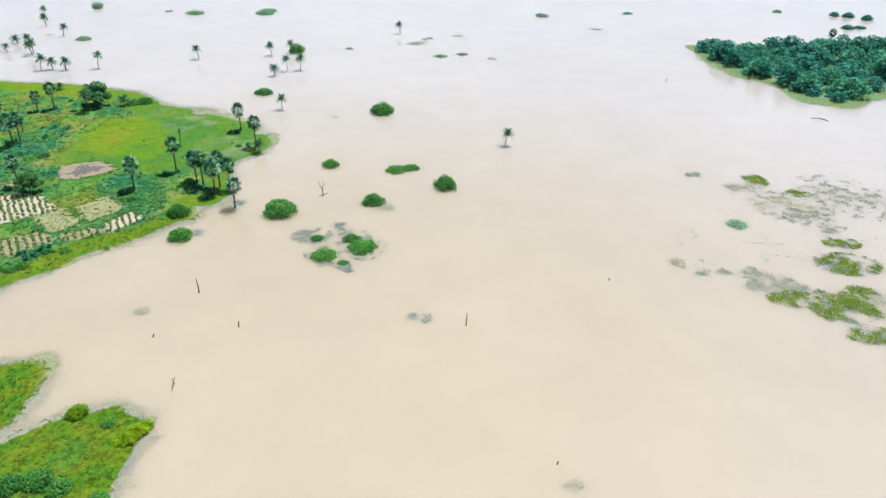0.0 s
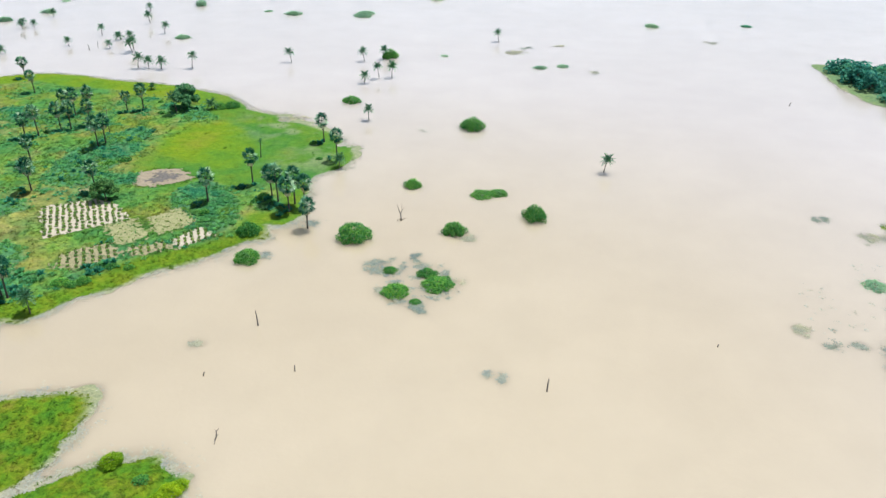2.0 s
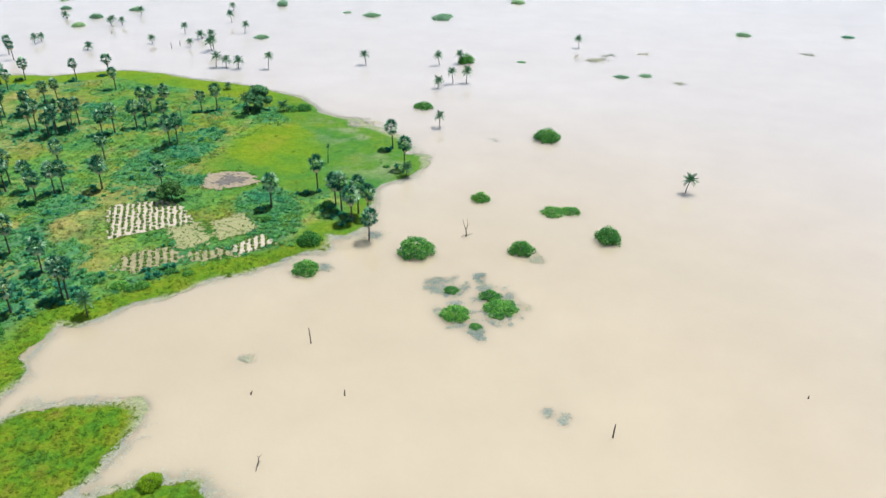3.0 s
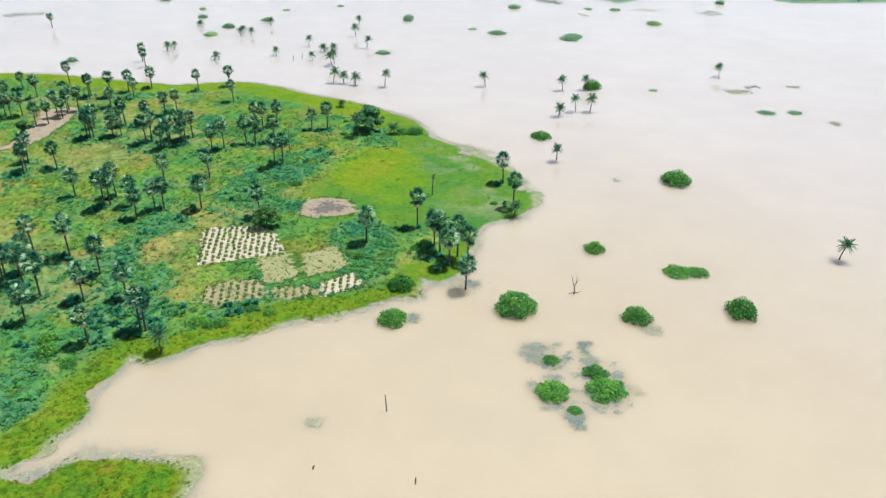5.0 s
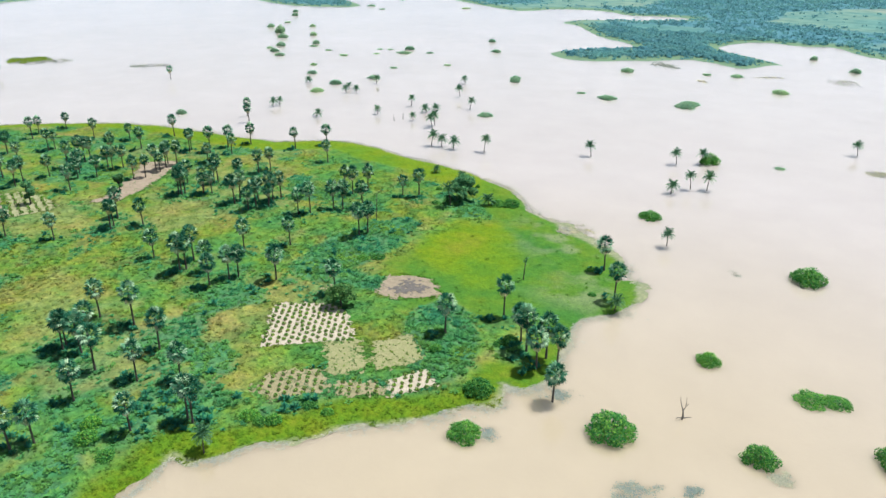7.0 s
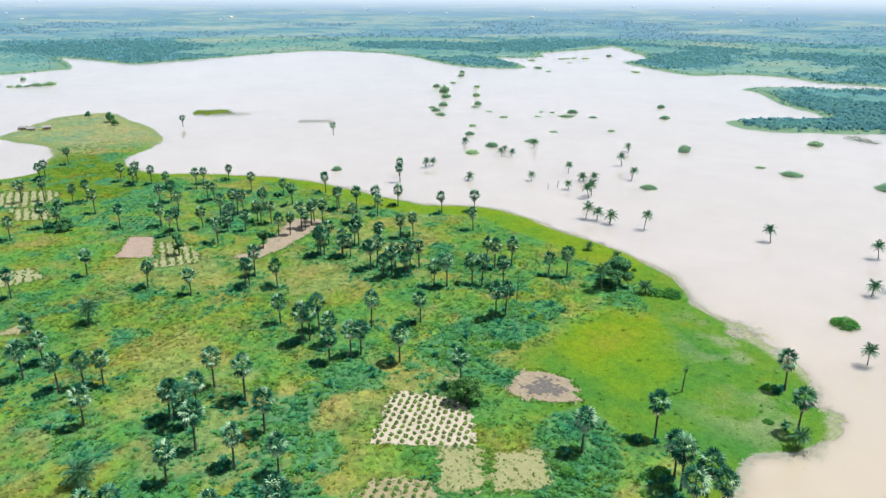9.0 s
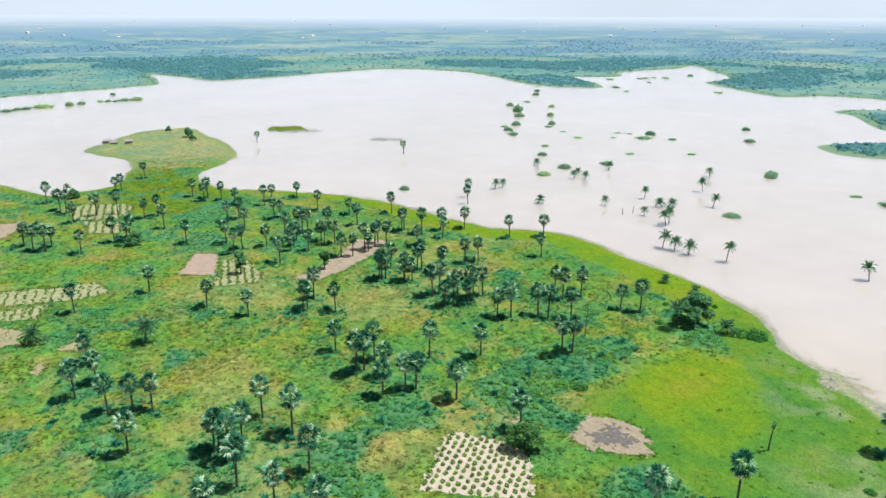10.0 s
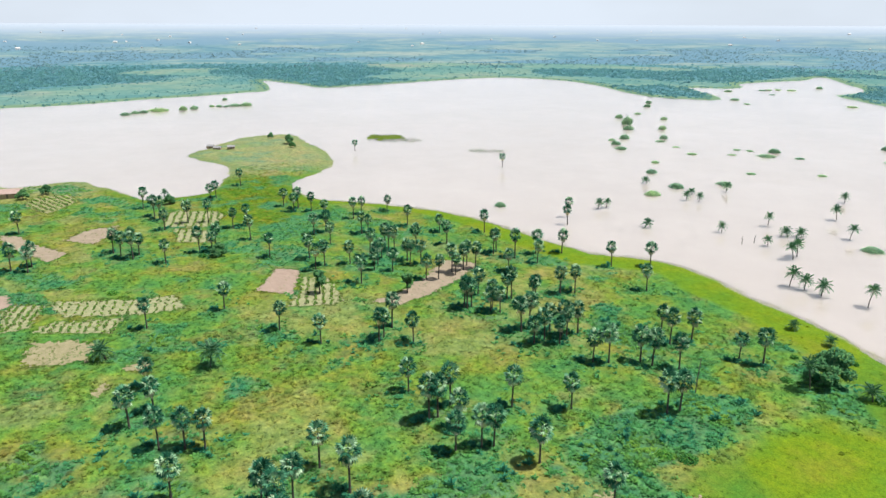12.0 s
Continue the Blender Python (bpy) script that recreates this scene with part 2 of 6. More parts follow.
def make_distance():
    """The plain towards the horizon, a backdrop kilometres off: woods and fields with blue haze painted in, paler by
    distance.
    """
    m, n, l, b = material("hazy_distant_plain", 1.0)
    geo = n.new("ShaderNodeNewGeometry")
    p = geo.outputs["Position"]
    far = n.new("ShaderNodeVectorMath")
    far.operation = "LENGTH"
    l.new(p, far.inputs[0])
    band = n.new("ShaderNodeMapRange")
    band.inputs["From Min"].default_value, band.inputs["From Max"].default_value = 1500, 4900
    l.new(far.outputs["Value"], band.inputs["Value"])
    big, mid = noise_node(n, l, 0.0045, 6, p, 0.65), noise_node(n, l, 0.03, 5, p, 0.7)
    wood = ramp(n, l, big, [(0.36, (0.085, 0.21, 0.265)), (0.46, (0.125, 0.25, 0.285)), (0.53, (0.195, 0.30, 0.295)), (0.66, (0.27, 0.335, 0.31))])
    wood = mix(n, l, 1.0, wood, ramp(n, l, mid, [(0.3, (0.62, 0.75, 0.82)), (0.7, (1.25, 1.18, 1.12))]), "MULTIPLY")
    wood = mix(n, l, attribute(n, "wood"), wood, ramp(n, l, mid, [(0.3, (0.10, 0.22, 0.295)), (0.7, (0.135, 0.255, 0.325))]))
    # haze put into the colour: blue-grey with distance, then near sky tone
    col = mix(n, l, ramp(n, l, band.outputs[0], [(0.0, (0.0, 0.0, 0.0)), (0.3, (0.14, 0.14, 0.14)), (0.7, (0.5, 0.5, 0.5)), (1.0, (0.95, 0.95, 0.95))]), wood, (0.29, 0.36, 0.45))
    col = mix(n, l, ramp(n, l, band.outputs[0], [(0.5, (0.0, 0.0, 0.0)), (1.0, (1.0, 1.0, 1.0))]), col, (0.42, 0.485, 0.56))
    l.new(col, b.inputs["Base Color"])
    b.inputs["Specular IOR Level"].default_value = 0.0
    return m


WATER, GROUND, HAZED_FAR_GROUND, DISTANCE = make_water(), make_ground(), make_far_ground(), make_distance()
PALM_LEAF = make_palm_leaf()
DEAD_LEAF = foliage("dry_palm_leaf", (0.38, 0.35, 0.24), (0.56, 0.53, 0.38), (0.70, 0.67, 0.52), 0.8, 0.1, 0.2)
FROND = foliage("feather_frond", (0.035, 0.15, 0.075), (0.075, 0.235, 0.125), (0.19, 0.38, 0.20), 0.5, 0.2, 0.3)
BUSH_LEAF = foliage("bush_leaf", (0.03, 0.19, 0.06), (0.08, 0.31, 0.07), (0.23, 0.49, 0.09), 0.8, 0.3, 0.1)
LIME_LEAF = foliage("lime_shrub_leaf", (0.11, 0.28, 0.012), (0.24, 0.43, 0.015), (0.44, 0.58, 0.03), 0.8, 0.3, 0.1)
TREE_LEAF = foliage("tree_leaf", (0.035, 0.215, 0.175), (0.065, 0.31, 0.235), (0.14, 0.43, 0.28), 0.8, 0.35, 0.1, soft=0.7)
GREEN_TREE_LEAF = foliage("green_tree_leaf", (0.055, 0.215, 0.10), (0.105, 0.31, 0.135), (0.21, 0.43, 0.18), 0.8, 0.4, 0.1, soft=1.4)
# thicket leaf, kept deep teal to colour the shadows under the palms
SHADE_THICKET_LEAF = foliage("shade_thicket_leaf", (0.02, 0.20, 0.14), (0.042, 0.27, 0.165), (0.085, 0.34, 0.16), 0.7, 0.35, 0.1, 0.5, False, soft=1.6)
OLIVE_LEAF = foliage("olive_tree_leaf", (0.03, 0.13, 0.045), (0.07, 0.21, 0.07), (0.15, 0.30, 0.10), 0.8, 0.3, 0.1, soft=1.0)
SCRUB_LEAF = make_scrub()
TUFT_LEAF = make_tuft()
# bush leaf for far out on the lake, lightened to paint in haze
HAZED_BUSH_LEAF = foliage("hazed_bush_leaf", (0.25, 0.47, 0.28), (0.33, 0.54, 0.35), (0.42, 0.60, 0.43), 0.85, 0.5, 0.05, soft=2.2)
CROP_LEAF = foliage("crop_leaf", (0.12, 0.28, 0.05), (0.20, 0.37, 0.08), (0.32, 0.46, 0.14), 0.7, 0.25, 0.2)
MAT_LEAF = foliage("drowned_grass", (0.25, 0.28, 0.23), (0.31, 0.335, 0.28), (0.39, 0.40, 0.345), 0.9, 0.0, 0.1)
FRINGE_LEAF = foliage("shore_fringe", (0.29, 0.30, 0.24), (0.36, 0.365, 0.30), (0.44, 0.44, 0.37), 0.9, 0.1, 0.1, 0.5, False, soft=2.0)
MAT_GREEN = foliage("floating_grass", (0.13, 0.23, 0.025), (0.185, 0.285, 0.035), (0.25, 0.335, 0.07), 0.8, 0.2, 0.1, 0.5, False, soft=1.5)
# leaves of the far woods have aerial haze in their colour, the distant ones more
HAZED_FAR_LEAF = foliage("hazed_far_woods_leaf", (0.09, 0.27, 0.31), (0.115, 0.30, 0.335), (0.15, 0.345, 0.355), 0.95, 0.45, 0.02, 0.5, False, soft=2.6, patches=0.03)
HAZY_DISTANT_LEAF = foliage("hazy_distant_woods_leaf", (0.15, 0.285, 0.35), (0.175, 0.31, 0.365), (0.205, 0.335, 0.375), 0.95, 0.5, 0.0, 0.5, False, soft=3.0, patches=0.03)
BARK = plain("palm_bark", (0.055, 0.048, 0.04), (0.12, 0.10, 0.085), 1.5, 0.9, 0.5, 0.05)
DEADWOOD = plain("dead_wood", (0.07, 0.06, 0.05), (0.17, 0.15, 0.13), 2.0, 0.9, 0.5, 0.04)
SAND = plain("sandy_soil", (0.42, 0.365, 0.275), (0.54, 0.48, 0.38), 0.5, 0.95, 0.4, 0.1)
PINK_SOIL = plain("pink_soil", (0.31, 0.23, 0.175), (0.41, 0.31, 0.25), 0.4, 0.95, 0.4, 0.1)
PALE_SOIL = plain("weedy_soil", (0.18, 0.225, 0.07), (0.40, 0.36, 0.20), 0.9, 0.95, 0.5, 0.12)
BROWN_SOIL = plain("brown_soil", (0.20, 0.20, 0.085), (0.41, 0.345, 0.22), 0.6, 0.95, 0.4, 0.1)
TRACK_SOIL = plain("trodden_soil", (0.24, 0.195, 0.13), (0.42, 0.34, 0.255), 0.35, 0.95, 0.4, 0.1)
WEEDY_SAND = plain("weedy_sand", (0.17, 0.24, 0.075), (0.44, 0.39, 0.26), 0.55, 0.95, 0.4, 0.1)
BURNT_SOIL = plain("burnt_soil", (0.19, 0.165, 0.10), (0.42, 0.34, 0.25), 0.8, 0.95, 0.4, 0.1)
ASH = plain("ash", (0.05, 0.05, 0.05), (0.23, 0.205, 0.18), 1.6, 0.95, 0.5, 0.1)
TIN = plain("tin_roof", (0.22, 0.22, 0.23), (0.42, 0.41, 0.40), 0.8, 0.45, 0.2, 0.03)
RUST_TIN = plain("rusty_tin_roof", (0.36, 0.24, 0.20), (0.52, 0.40, 0.36), 0.6, 0.6, 0.2, 0.03)
MUD_WALL = plain("mud_wall", (0.30, 0.22, 0.15), (0.42, 0.33, 0.24), 0.9, 0.95, 0.3, 0.04)
WHITE_WALL = plain("white_wall", (0.74, 0.72, 0.69), (0.82, 0.81, 0.79), 0.2, 0.8, 0.1, 0.03)

# ---- the plan: outlines and places in metres ----
SHORE_WEST = [
    (-468.3, 81.6), (-466.1, 91.6), (-469.1, 100.5), (-472.6, 115.2), (-466.7, 120.3), (-452.5, 123.5), (-442.1, 132), (-426.5, 134.6), (-416.8, 140),
    (-405.1, 144.9), (-406.8, 154.1), (-408, 170.1), (-417.8, 179), (-434.6, 185.4), (-458.6, 195.9), (-475, 197.3), (-489, 193.7), (-508, 185.7),
    (-524.1, 180.7), (-536.3, 189.1), (-549.7, 202.6), (-570.1, 216.4), (-589.7, 237.3), (-590.5, 254.6), (-585.6, 270.6), (-550.5, 266.1),
    (-522, 266.9),
]
SHORE_NORTH = [
    (-501.9, 265.9), (-467.9, 259.4), (-449.4, 250.9), (-432.2, 236.3), (-421.6, 223.2), (-412.5, 215.7), (-390.5, 211.9), (-375.8, 213.7),
    (-367.2, 222.6), (-354.5, 234.8), (-343.3, 244.3), (-329.4, 254.8), (-309.8, 264.1), (-293.8, 268.6), (-276.2, 270.8), (-257.3, 273.5),
    (-242.9, 278), (-231.1, 289), (-218.7, 296), (-207.7, 295.1), (-197.1, 293.9), (-184.1, 291.5), (-169.9, 291.2), (-156.3, 289.4), (-144.2, 285.6),
]
SHORE_POINT = [
    (-133.8, 283.2), (-125.7, 278.3), (-119.5, 271.2), (-113.2, 264.2), (-103.1, 262.8), (-96.9, 256.3), (-89.7, 253.4), (-83.8, 250.5),
    (-75.4, 245.4), (-68.9, 237.6), (-64.6, 231.5), (-62.6, 224.5), (-63.7, 216.1), (-67.4, 213.9), (-69.8, 210.6), (-70.3, 203.2), (-67.9, 196.4),
    (-66.1, 189.7), (-64.5, 184.9), (-65.6, 180.1), (-67.2, 176.5), (-70.3, 176), (-72.2, 176.9), (-69, 170.3), (-70.4, 167.7), (-73.8, 166.6),
    (-75.8, 162.1), (-77.5, 159.6), (-80.1, 155.3), (-84.2, 151.6), (-88, 149.3), (-90, 144.8), (-92, 141.5), (-94.9, 137.7), (-97.5, 134.4),
    (-99.5, 130.8), (-101.2, 126.9), (-104, 124.3), (-108.6, 125.4), (-106.6, 122.7), (-105.9, 120.4),
]
SHORE_BAY = [
    (-105.2, 120.1), (-104.9, 116.5), (-103.7, 111.7), (-101.4, 109.5), (-101.1, 104.9), (-101.3, 101.7), (-100.9, 98.3), (-102.2, 96.3),
    (-102.4, 95.4), (-103.4, 91.9), (-100.2, 92.9), (-96.2, 95.6), (-95.3, 98.9), (-94.2, 101.2), (-90.1, 104.2), (-84, 105.4), (-79.7, 107.1),
    (-75.7, 106.7), (-74.3, 103.6), (-73.4, 98.1), (-73.2, 92.5), (-73.9, 88.8), (-78.3, 82.4), (-72.5, 85.7), (-69.6, 90), (-65.9, 92), (-62.7, 94),
    (-58.3, 95.1), (-53.7, 93.5), (-50.5, 91.5), (-49.7, 88.9), (-50.4, 85.6), (-50, 82.5), (-50.3, 79), (-49.6, 75.5), (-50.2, 67), (-56, 55.9),
    (-78.6, 38.7), (-135.6, 22.2), (-321.9, -12.5), (-518.6, -21.6), (-684.9, -1), (-681, 59.5), (-499, 74.2),
]
EAST_ISLAND = [
    (111.5, 390.7), (115.9, 363.6), (113.4, 358.8), (117, 339.6), (119.8, 324), (130.8, 316.5), (133.5, 301.1), (133.5, 289.1), (139.3, 284.2),
    (153.6, 279.4), (164.8, 291.5), (172.2, 296), (182, 300), (240, 318), (275, 385), (265, 425), (224.4, 401), (204.5, 401.9), (177.4, 394.1),
    (125.1, 386.7),
]
LAKE_WEST = [
    (-885.8, 66.8), (-882.5, 96.1), (-889, 142.3), (-912.5, 199.6), (-923.8, 249.2), (-939, 296.9), (-953.9, 334.3), (-953, 353.8), (-1056.7, 380),
    (-1144.3, 391.2), (-1101.3, 404.6), (-1038.2, 418.3), (-973.7, 424.5), (-974, 444.1), (-988.6, 498.5), (-998.5, 545.7), (-1030.5, 654.7),
    (-1042.1, 743.3), (-998, 777.7), (-924.1, 797.3), (-840.7, 781.1), (-753, 743.9), (-687.2, 728.4), (-657.6, 743.2), (-616.2, 769.5),
    (-661.6, 811.5), (-729.7, 846.5), (-766.6, 869.9), (-722.2, 900.4), (-731, 943.1), (-778.7, 976.7), (-782.6, 1065.7), (-775.1, 1132.9),
    (-826.6, 1225.2), (-783, 1198.4), (-716.8, 1128.1),
]
LAKE_NORTH = [
    (-617.3, 1037.1), (-604.6, 974.9), (-601, 936), (-523.8, 889.7), (-464.4, 853.9), (-434.8, 850.8), (-422.5, 904.6), (-364, 917.4), (-326.8, 884.3),
    (-297.7, 895.1), (-263.3, 898.3),
]
LAKE_WOODS = [
    (-253.1, 884.1), (-296.2, 834), (-323.6, 824.9), (-349.2, 803.5), (-351.2, 767.8), (-324.8, 758), (-306.8, 731.7), (-269.5, 684.6),
    (-236.7, 666.2), (-223.4, 644.1), (-259.6, 607.2), (-264.7, 588), (-264.6, 573.7), (-245.4, 558.4), (-232.5, 559.1), (-214.5, 567.1),
    (-206.9, 579.4), (-189.1, 587.3), (-173.2, 612.8), (-151.8, 607.8), (-137.1, 595.7), (-125.6, 593.6), (-115.1, 627.8), (-102.7, 620.2),
    (-126.1, 643.9), (-171.6, 678.1), (-167.9, 713.5), (-156.4, 740), (-139.6, 744.9), (-116.1, 734.7), (-94.1, 752.5), (-70.2, 708.8), (-49, 698.8),
    (-34.9, 667), (-23.3, 654.4), (-3.3, 662.1),
]
PALMS_POINT = [
    (-60.8, 176.4), (-65.5, 187.7), (-67.3, 222.4), (-68.6, 184.3), (-68.9, 189.4), (-73.5, 189.1), (-76.1, 191.3), (-76.4, 237.6), (-85.1, 199.4),
    (-91.8, 185), (-111.2, 132), (-112.7, 132.1), (-117.7, 123.7), (-124, 139.1), (-124.9, 185.1), (-128.5, 112.2), (-130.1, 108.9), (-131.3, 134.2),
    (-135.3, 123.3), (-137, 143.6), (-141.3, 131.4), (-142.7, 182.3), (-144.1, 220.3), (-144.5, 216.9), (-149.3, 133.3), (-150.4, 254.6),
    (-151, 146.9), (-151.5, 177.5), (-152.1, 175), (-153.3, 137.2), (-153.7, 170), (-154, 131.9), (-154.5, 133), (-155.3, 251.9), (-155.5, 199.8),
    (-158.9, 235.2), (-160.2, 174.4), (-160.7, 144.6), (-162.7, 189.2), (-163.6, 118.4), (-163.6, 231),
]
PALMS_MEADOW = [
    (-166, 170.5), (-166.8, 230.1), (-167, 173.1), (-169.3, 222.1), (-169.4, 250.4), (-169.9, 177.8), (-170.3, 243.5), (-172.4, 219.7),
    (-177.3, 247.3), (-177.6, 126.9), (-179.5, 172.2), (-179.5, 123.4), (-181.5, 118.8), (-183.8, 218), (-185.8, 221.7), (-186.9, 212.1),
    (-187.1, 215.5), (-187.3, 226.7), (-187.8, 221.8), (-191.5, 220.4), (-192, 114.5), (-195.7, 214), (-196.6, 217.2), (-196.8, 119.9),
    (-202.9, 184.9), (-203.8, 267.1), (-207.1, 176.9), (-208.5, 120.4), (-209.1, 179.2), (-209.6, 216.1), (-210.7, 228.3), (-210.9, 213.7),
    (-212.2, 230.3), (-213.2, 246.1), (-213.3, 215.7), (-213.6, 163.2), (-213.8, 240.8), (-214.9, 184.2), (-216, 208.8), (-217.3, 211),
    (-217.4, 223.5),
]
PALMS_MIDDLE = [
    (-217.5, 208.7), (-217.6, 225.3), (-221.3, 285.2), (-224.4, 217.5), (-226.4, 155.9), (-227.6, 273.3), (-239.3, 238.3), (-243.1, 253.1),
    (-243.7, 214), (-244.4, 124.3), (-245.5, 221.4), (-245.6, 210.4), (-248, 230.6), (-248.1, 221.5), (-248.2, 145.9), (-248.2, 267.6), (-248.3, 226),
    (-251.1, 248.9), (-251.5, 258.3), (-251.9, 190.2), (-252, 229.5), (-257.5, 243.9), (-258.5, 204.2), (-259.4, 215.4), (-259.4, 246.2),
    (-261.1, 212.1), (-262.4, 199.2), (-266.1, 213.4), (-266.3, 202.2), (-270.6, 181.1), (-271.5, 205.9), (-272, 194.1), (-273.8, 185.5),
    (-276.5, 203.5), (-277.8, 235.7), (-278, 222.8), (-278.6, 214.1), (-279.6, 212.2), (-283.4, 183.2), (-283.4, 212.5), (-284.5, 256.5),
]
PALMS_WEST = [
    (-291.9, 171.3), (-292.9, 240.6), (-298.4, 196.4), (-301.8, 137.4), (-305.1, 211.9), (-306.2, 215.2), (-307.6, 154.3), (-308.1, 233.5),
    (-309.7, 150.3), (-311.6, 194.4), (-312.5, 95.3), (-312.7, 156.6), (-313.8, 128.1), (-314, 200.1), (-316.4, 90.3), (-316.5, 124.4),
    (-316.9, 170.7), (-317, 130.5), (-319.9, 96.4), (-322.8, 122.4), (-328.6, 217.8), (-333.7, 235.7), (-334.3, 223.7), (-337.2, 168.6),
    (-337.2, 174.2), (-337.3, 207.4), (-347.4, 143.6), (-349.3, 205.8), (-351.8, 161.6), (-352.9, 198.9), (-354.8, 153.9), (-356.9, 202.2),
    (-365, 144.1), (-365.2, 197.9), (-368, 91.8), (-371, 142.8), (-389.2, 140.4), (-389.7, 170.1), (-394.3, 173.6), (-418.1, 190.8),
]
PALMS_FLOODED = [
    (-492.8, 283.5), (-401.2, 340.3), (-280.1, 294.8), (-289.9, 302.3),
]
FEATHER_FLOODED = [   # x, y, height
    (-295.5, 324.4, 5.5), (-295.5, 329, 5), (-262.1, 321.5, 4.3), (-288.9, 373.1, 5.3), (-296.4, 384.7, 3.7), (-284.5, 376.6, 5),
    (-293.1, 404.9, 5.7), (-241.2, 343, 5.1), (-239.5, 368.7, 6.7), (-219.7, 343.6, 4.7), (-224.3, 361.3, 4.6), (-221.8, 366.1, 4.4),
    (-204.1, 337.5, 7.5), (-206.1, 342.3, 7.9), (-186.3, 312.1, 7.9), (-182, 313.5, 6), (-175.6, 312.8, 6.3), (-163, 316.7, 8.7), (-231.9, 403, 7.7),
    (-249.9, 435.7, 5.7), (-210.3, 379.6, 7.1), (-327, 383.7, 4.2), (-124.6, 337.2, 7.4), (-92.8, 347.2, 7.3), (-85.1, 353.1, 7.1),
    (-78.7, 319.4, 8.1), (-73.4, 321.1, 7.9), (-82.7, 310.5, 5.6), (-35.9, 403, 7.1), (-68.4, 264.3, 6.5), (14.3, 230.2, 6.6),
]
FEATHER_SHORE = [
    (-230, 112.8), (-213, 135), (-162.7, 281.5), (-150.8, 280.3), (-137.1, 253.9), (-127.1, 261.8), (-65.2, 217.8), (-103, 127.9),
    (-411.9, 152.6), (-145.7, 112.1),
]
BUSH_NEAR = [
    (-30.1, 262.2, 4.6, 4.1), (-40.2, 207.9, 2.7, 2.4), (-20, 205.5, 3.3, 1.1), (-15.5, 207.4, 2.9, 0.8), (-47.7, 173.6, 4.7, 4), (-69, 158, 3.3, 2.7),
    (-82.3, 355.4, 3.9, 4.4), (-80.3, 283.6, 3.9, 2.4), (-31.9, 150.2, 3.2, 1.9), (-23.3, 155.1, 3.8, 1.7), (-26.5, 159.4, 2.4, 1.5),
    (-35.2, 159.4, 1.9, 0.9), (-26.9, 147.5, 1.4, 0.5), (-23.9, 181.4, 3.2, 2.9), (-4.4, 193.4, 3.4, 4), (-74.2, 170.7, 3.2, 3.2),
]
BUSH_EAST = [
    (-164.2, 447.2, 5.6, 2.2), (-182, 452.5, 3.1, 0.9), (-232.9, 467.1, 4.1, 2.6), (-196.4, 372.2, 4.3, 2), (-122.6, 459.5, 6.3, 1.6),
    (46.2, 461, 4.7, 1.9), (-11.8, 352, 3.6, 0.9), (-1.5, 357.2, 3.4, 0.9), (-57.8, 364.5, 2.4, 0.8), (100.8, 474.7, 3.4, 1.2),
    (199.8, 490.8, 3.7, 1.4), (231.2, 480.3, 3.4, 2.8), (238.8, 477.6, 3.8, 3.2), (246.5, 469.6, 4.2, 3.1), (221.9, 440.1, 3.9, 2.4),
    (229.8, 442.5, 3.9, 1.6), (72.9, 173.9, 3.2, 0.9), (-332.4, 604, 3.8, 2.8), (-300.3, 556.2, 3.9, 2.8), (-229.2, 459.7, 3.7, 3.3),
    (-187.3, 536.3, 5.3, 2.8), (-141.2, 555.3, 3.2, 1.4), (-123.7, 560.5, 4.7, 1.9),
]
BUSH_MIDDLE = [
    (-89.5, 520.3, 5.4, 2.5), (-64, 624.2, 3.9, 3.3), (-96.5, 667.2, 3.3, 3.3), (-122, 451.7, 6.3, 1.6), (-320.1, 286.8, 2.9, 2.4),
    (-305.2, 367, 4.4, 2.4), (-312.1, 390, 4.6, 2.6), (-305.3, 416.9, 4.1, 2.3), (-347.4, 406.5, 3.7, 2.3), (-369.3, 430.7, 2.9, 1.6),
    (-295.6, 484.2, 2.8, 1.2), (-318.6, 454.1, 3.1, 1), (-361.1, 528, 4.5, 3), (-352.9, 509.5, 5.9, 1.5), (-337.8, 522, 3.6, 0.9),
    (-381.2, 474.2, 3.9, 1), (-407, 485.8, 2.9, 0.7), (-379.5, 514, 2.9, 0.7), (-372.3, 518.1, 2.9, 0.7), (-367.2, 494.8, 2.8, 0.7),
    (-550.7, 561.3, 4.2, 3.7), (-512.9, 537.3, 5.5, 7.3), (-488.7, 516.7, 4.7, 3.6),
]
BUSH_FAR = [
    (-453.5, 481.1, 4.3, 3.7), (-436.1, 457.7, 4.1, 2.6), (-418, 445.9, 4, 2.5), (-450.9, 466.9, 3.4, 1.6), (-522.9, 588.9, 3.7, 2.7),
    (-477.9, 542.7, 3.4, 3.4), (-439.8, 506.5, 3.5, 3.5), (-431.2, 494.7, 3.9, 1), (-565.3, 596.9, 3.4, 1.8), (-609.3, 650.5, 4.3, 3.2),
    (-637.5, 679.6, 3.9, 2.8), (-771.6, 169.8, 5.1, 2.8), (-780.9, 179.5, 4.6, 2.9), (-782.1, 187, 4.6, 2.9), (-789.9, 200.6, 9.9, 3.4),
    (-789.7, 223.4, 4.7, 4.2), (-794.8, 234.8, 4.8, 3.6), (-806.3, 253.9, 3, 2.1), (-803.5, 260.6, 3.6, 2.6), (-800, 266.5, 3, 2.1),
    (-804.2, 276, 6.7, 2.9), (-804.2, 288, 6.7, 3.5), (-868.6, 280.3, 3.3, 3),
]
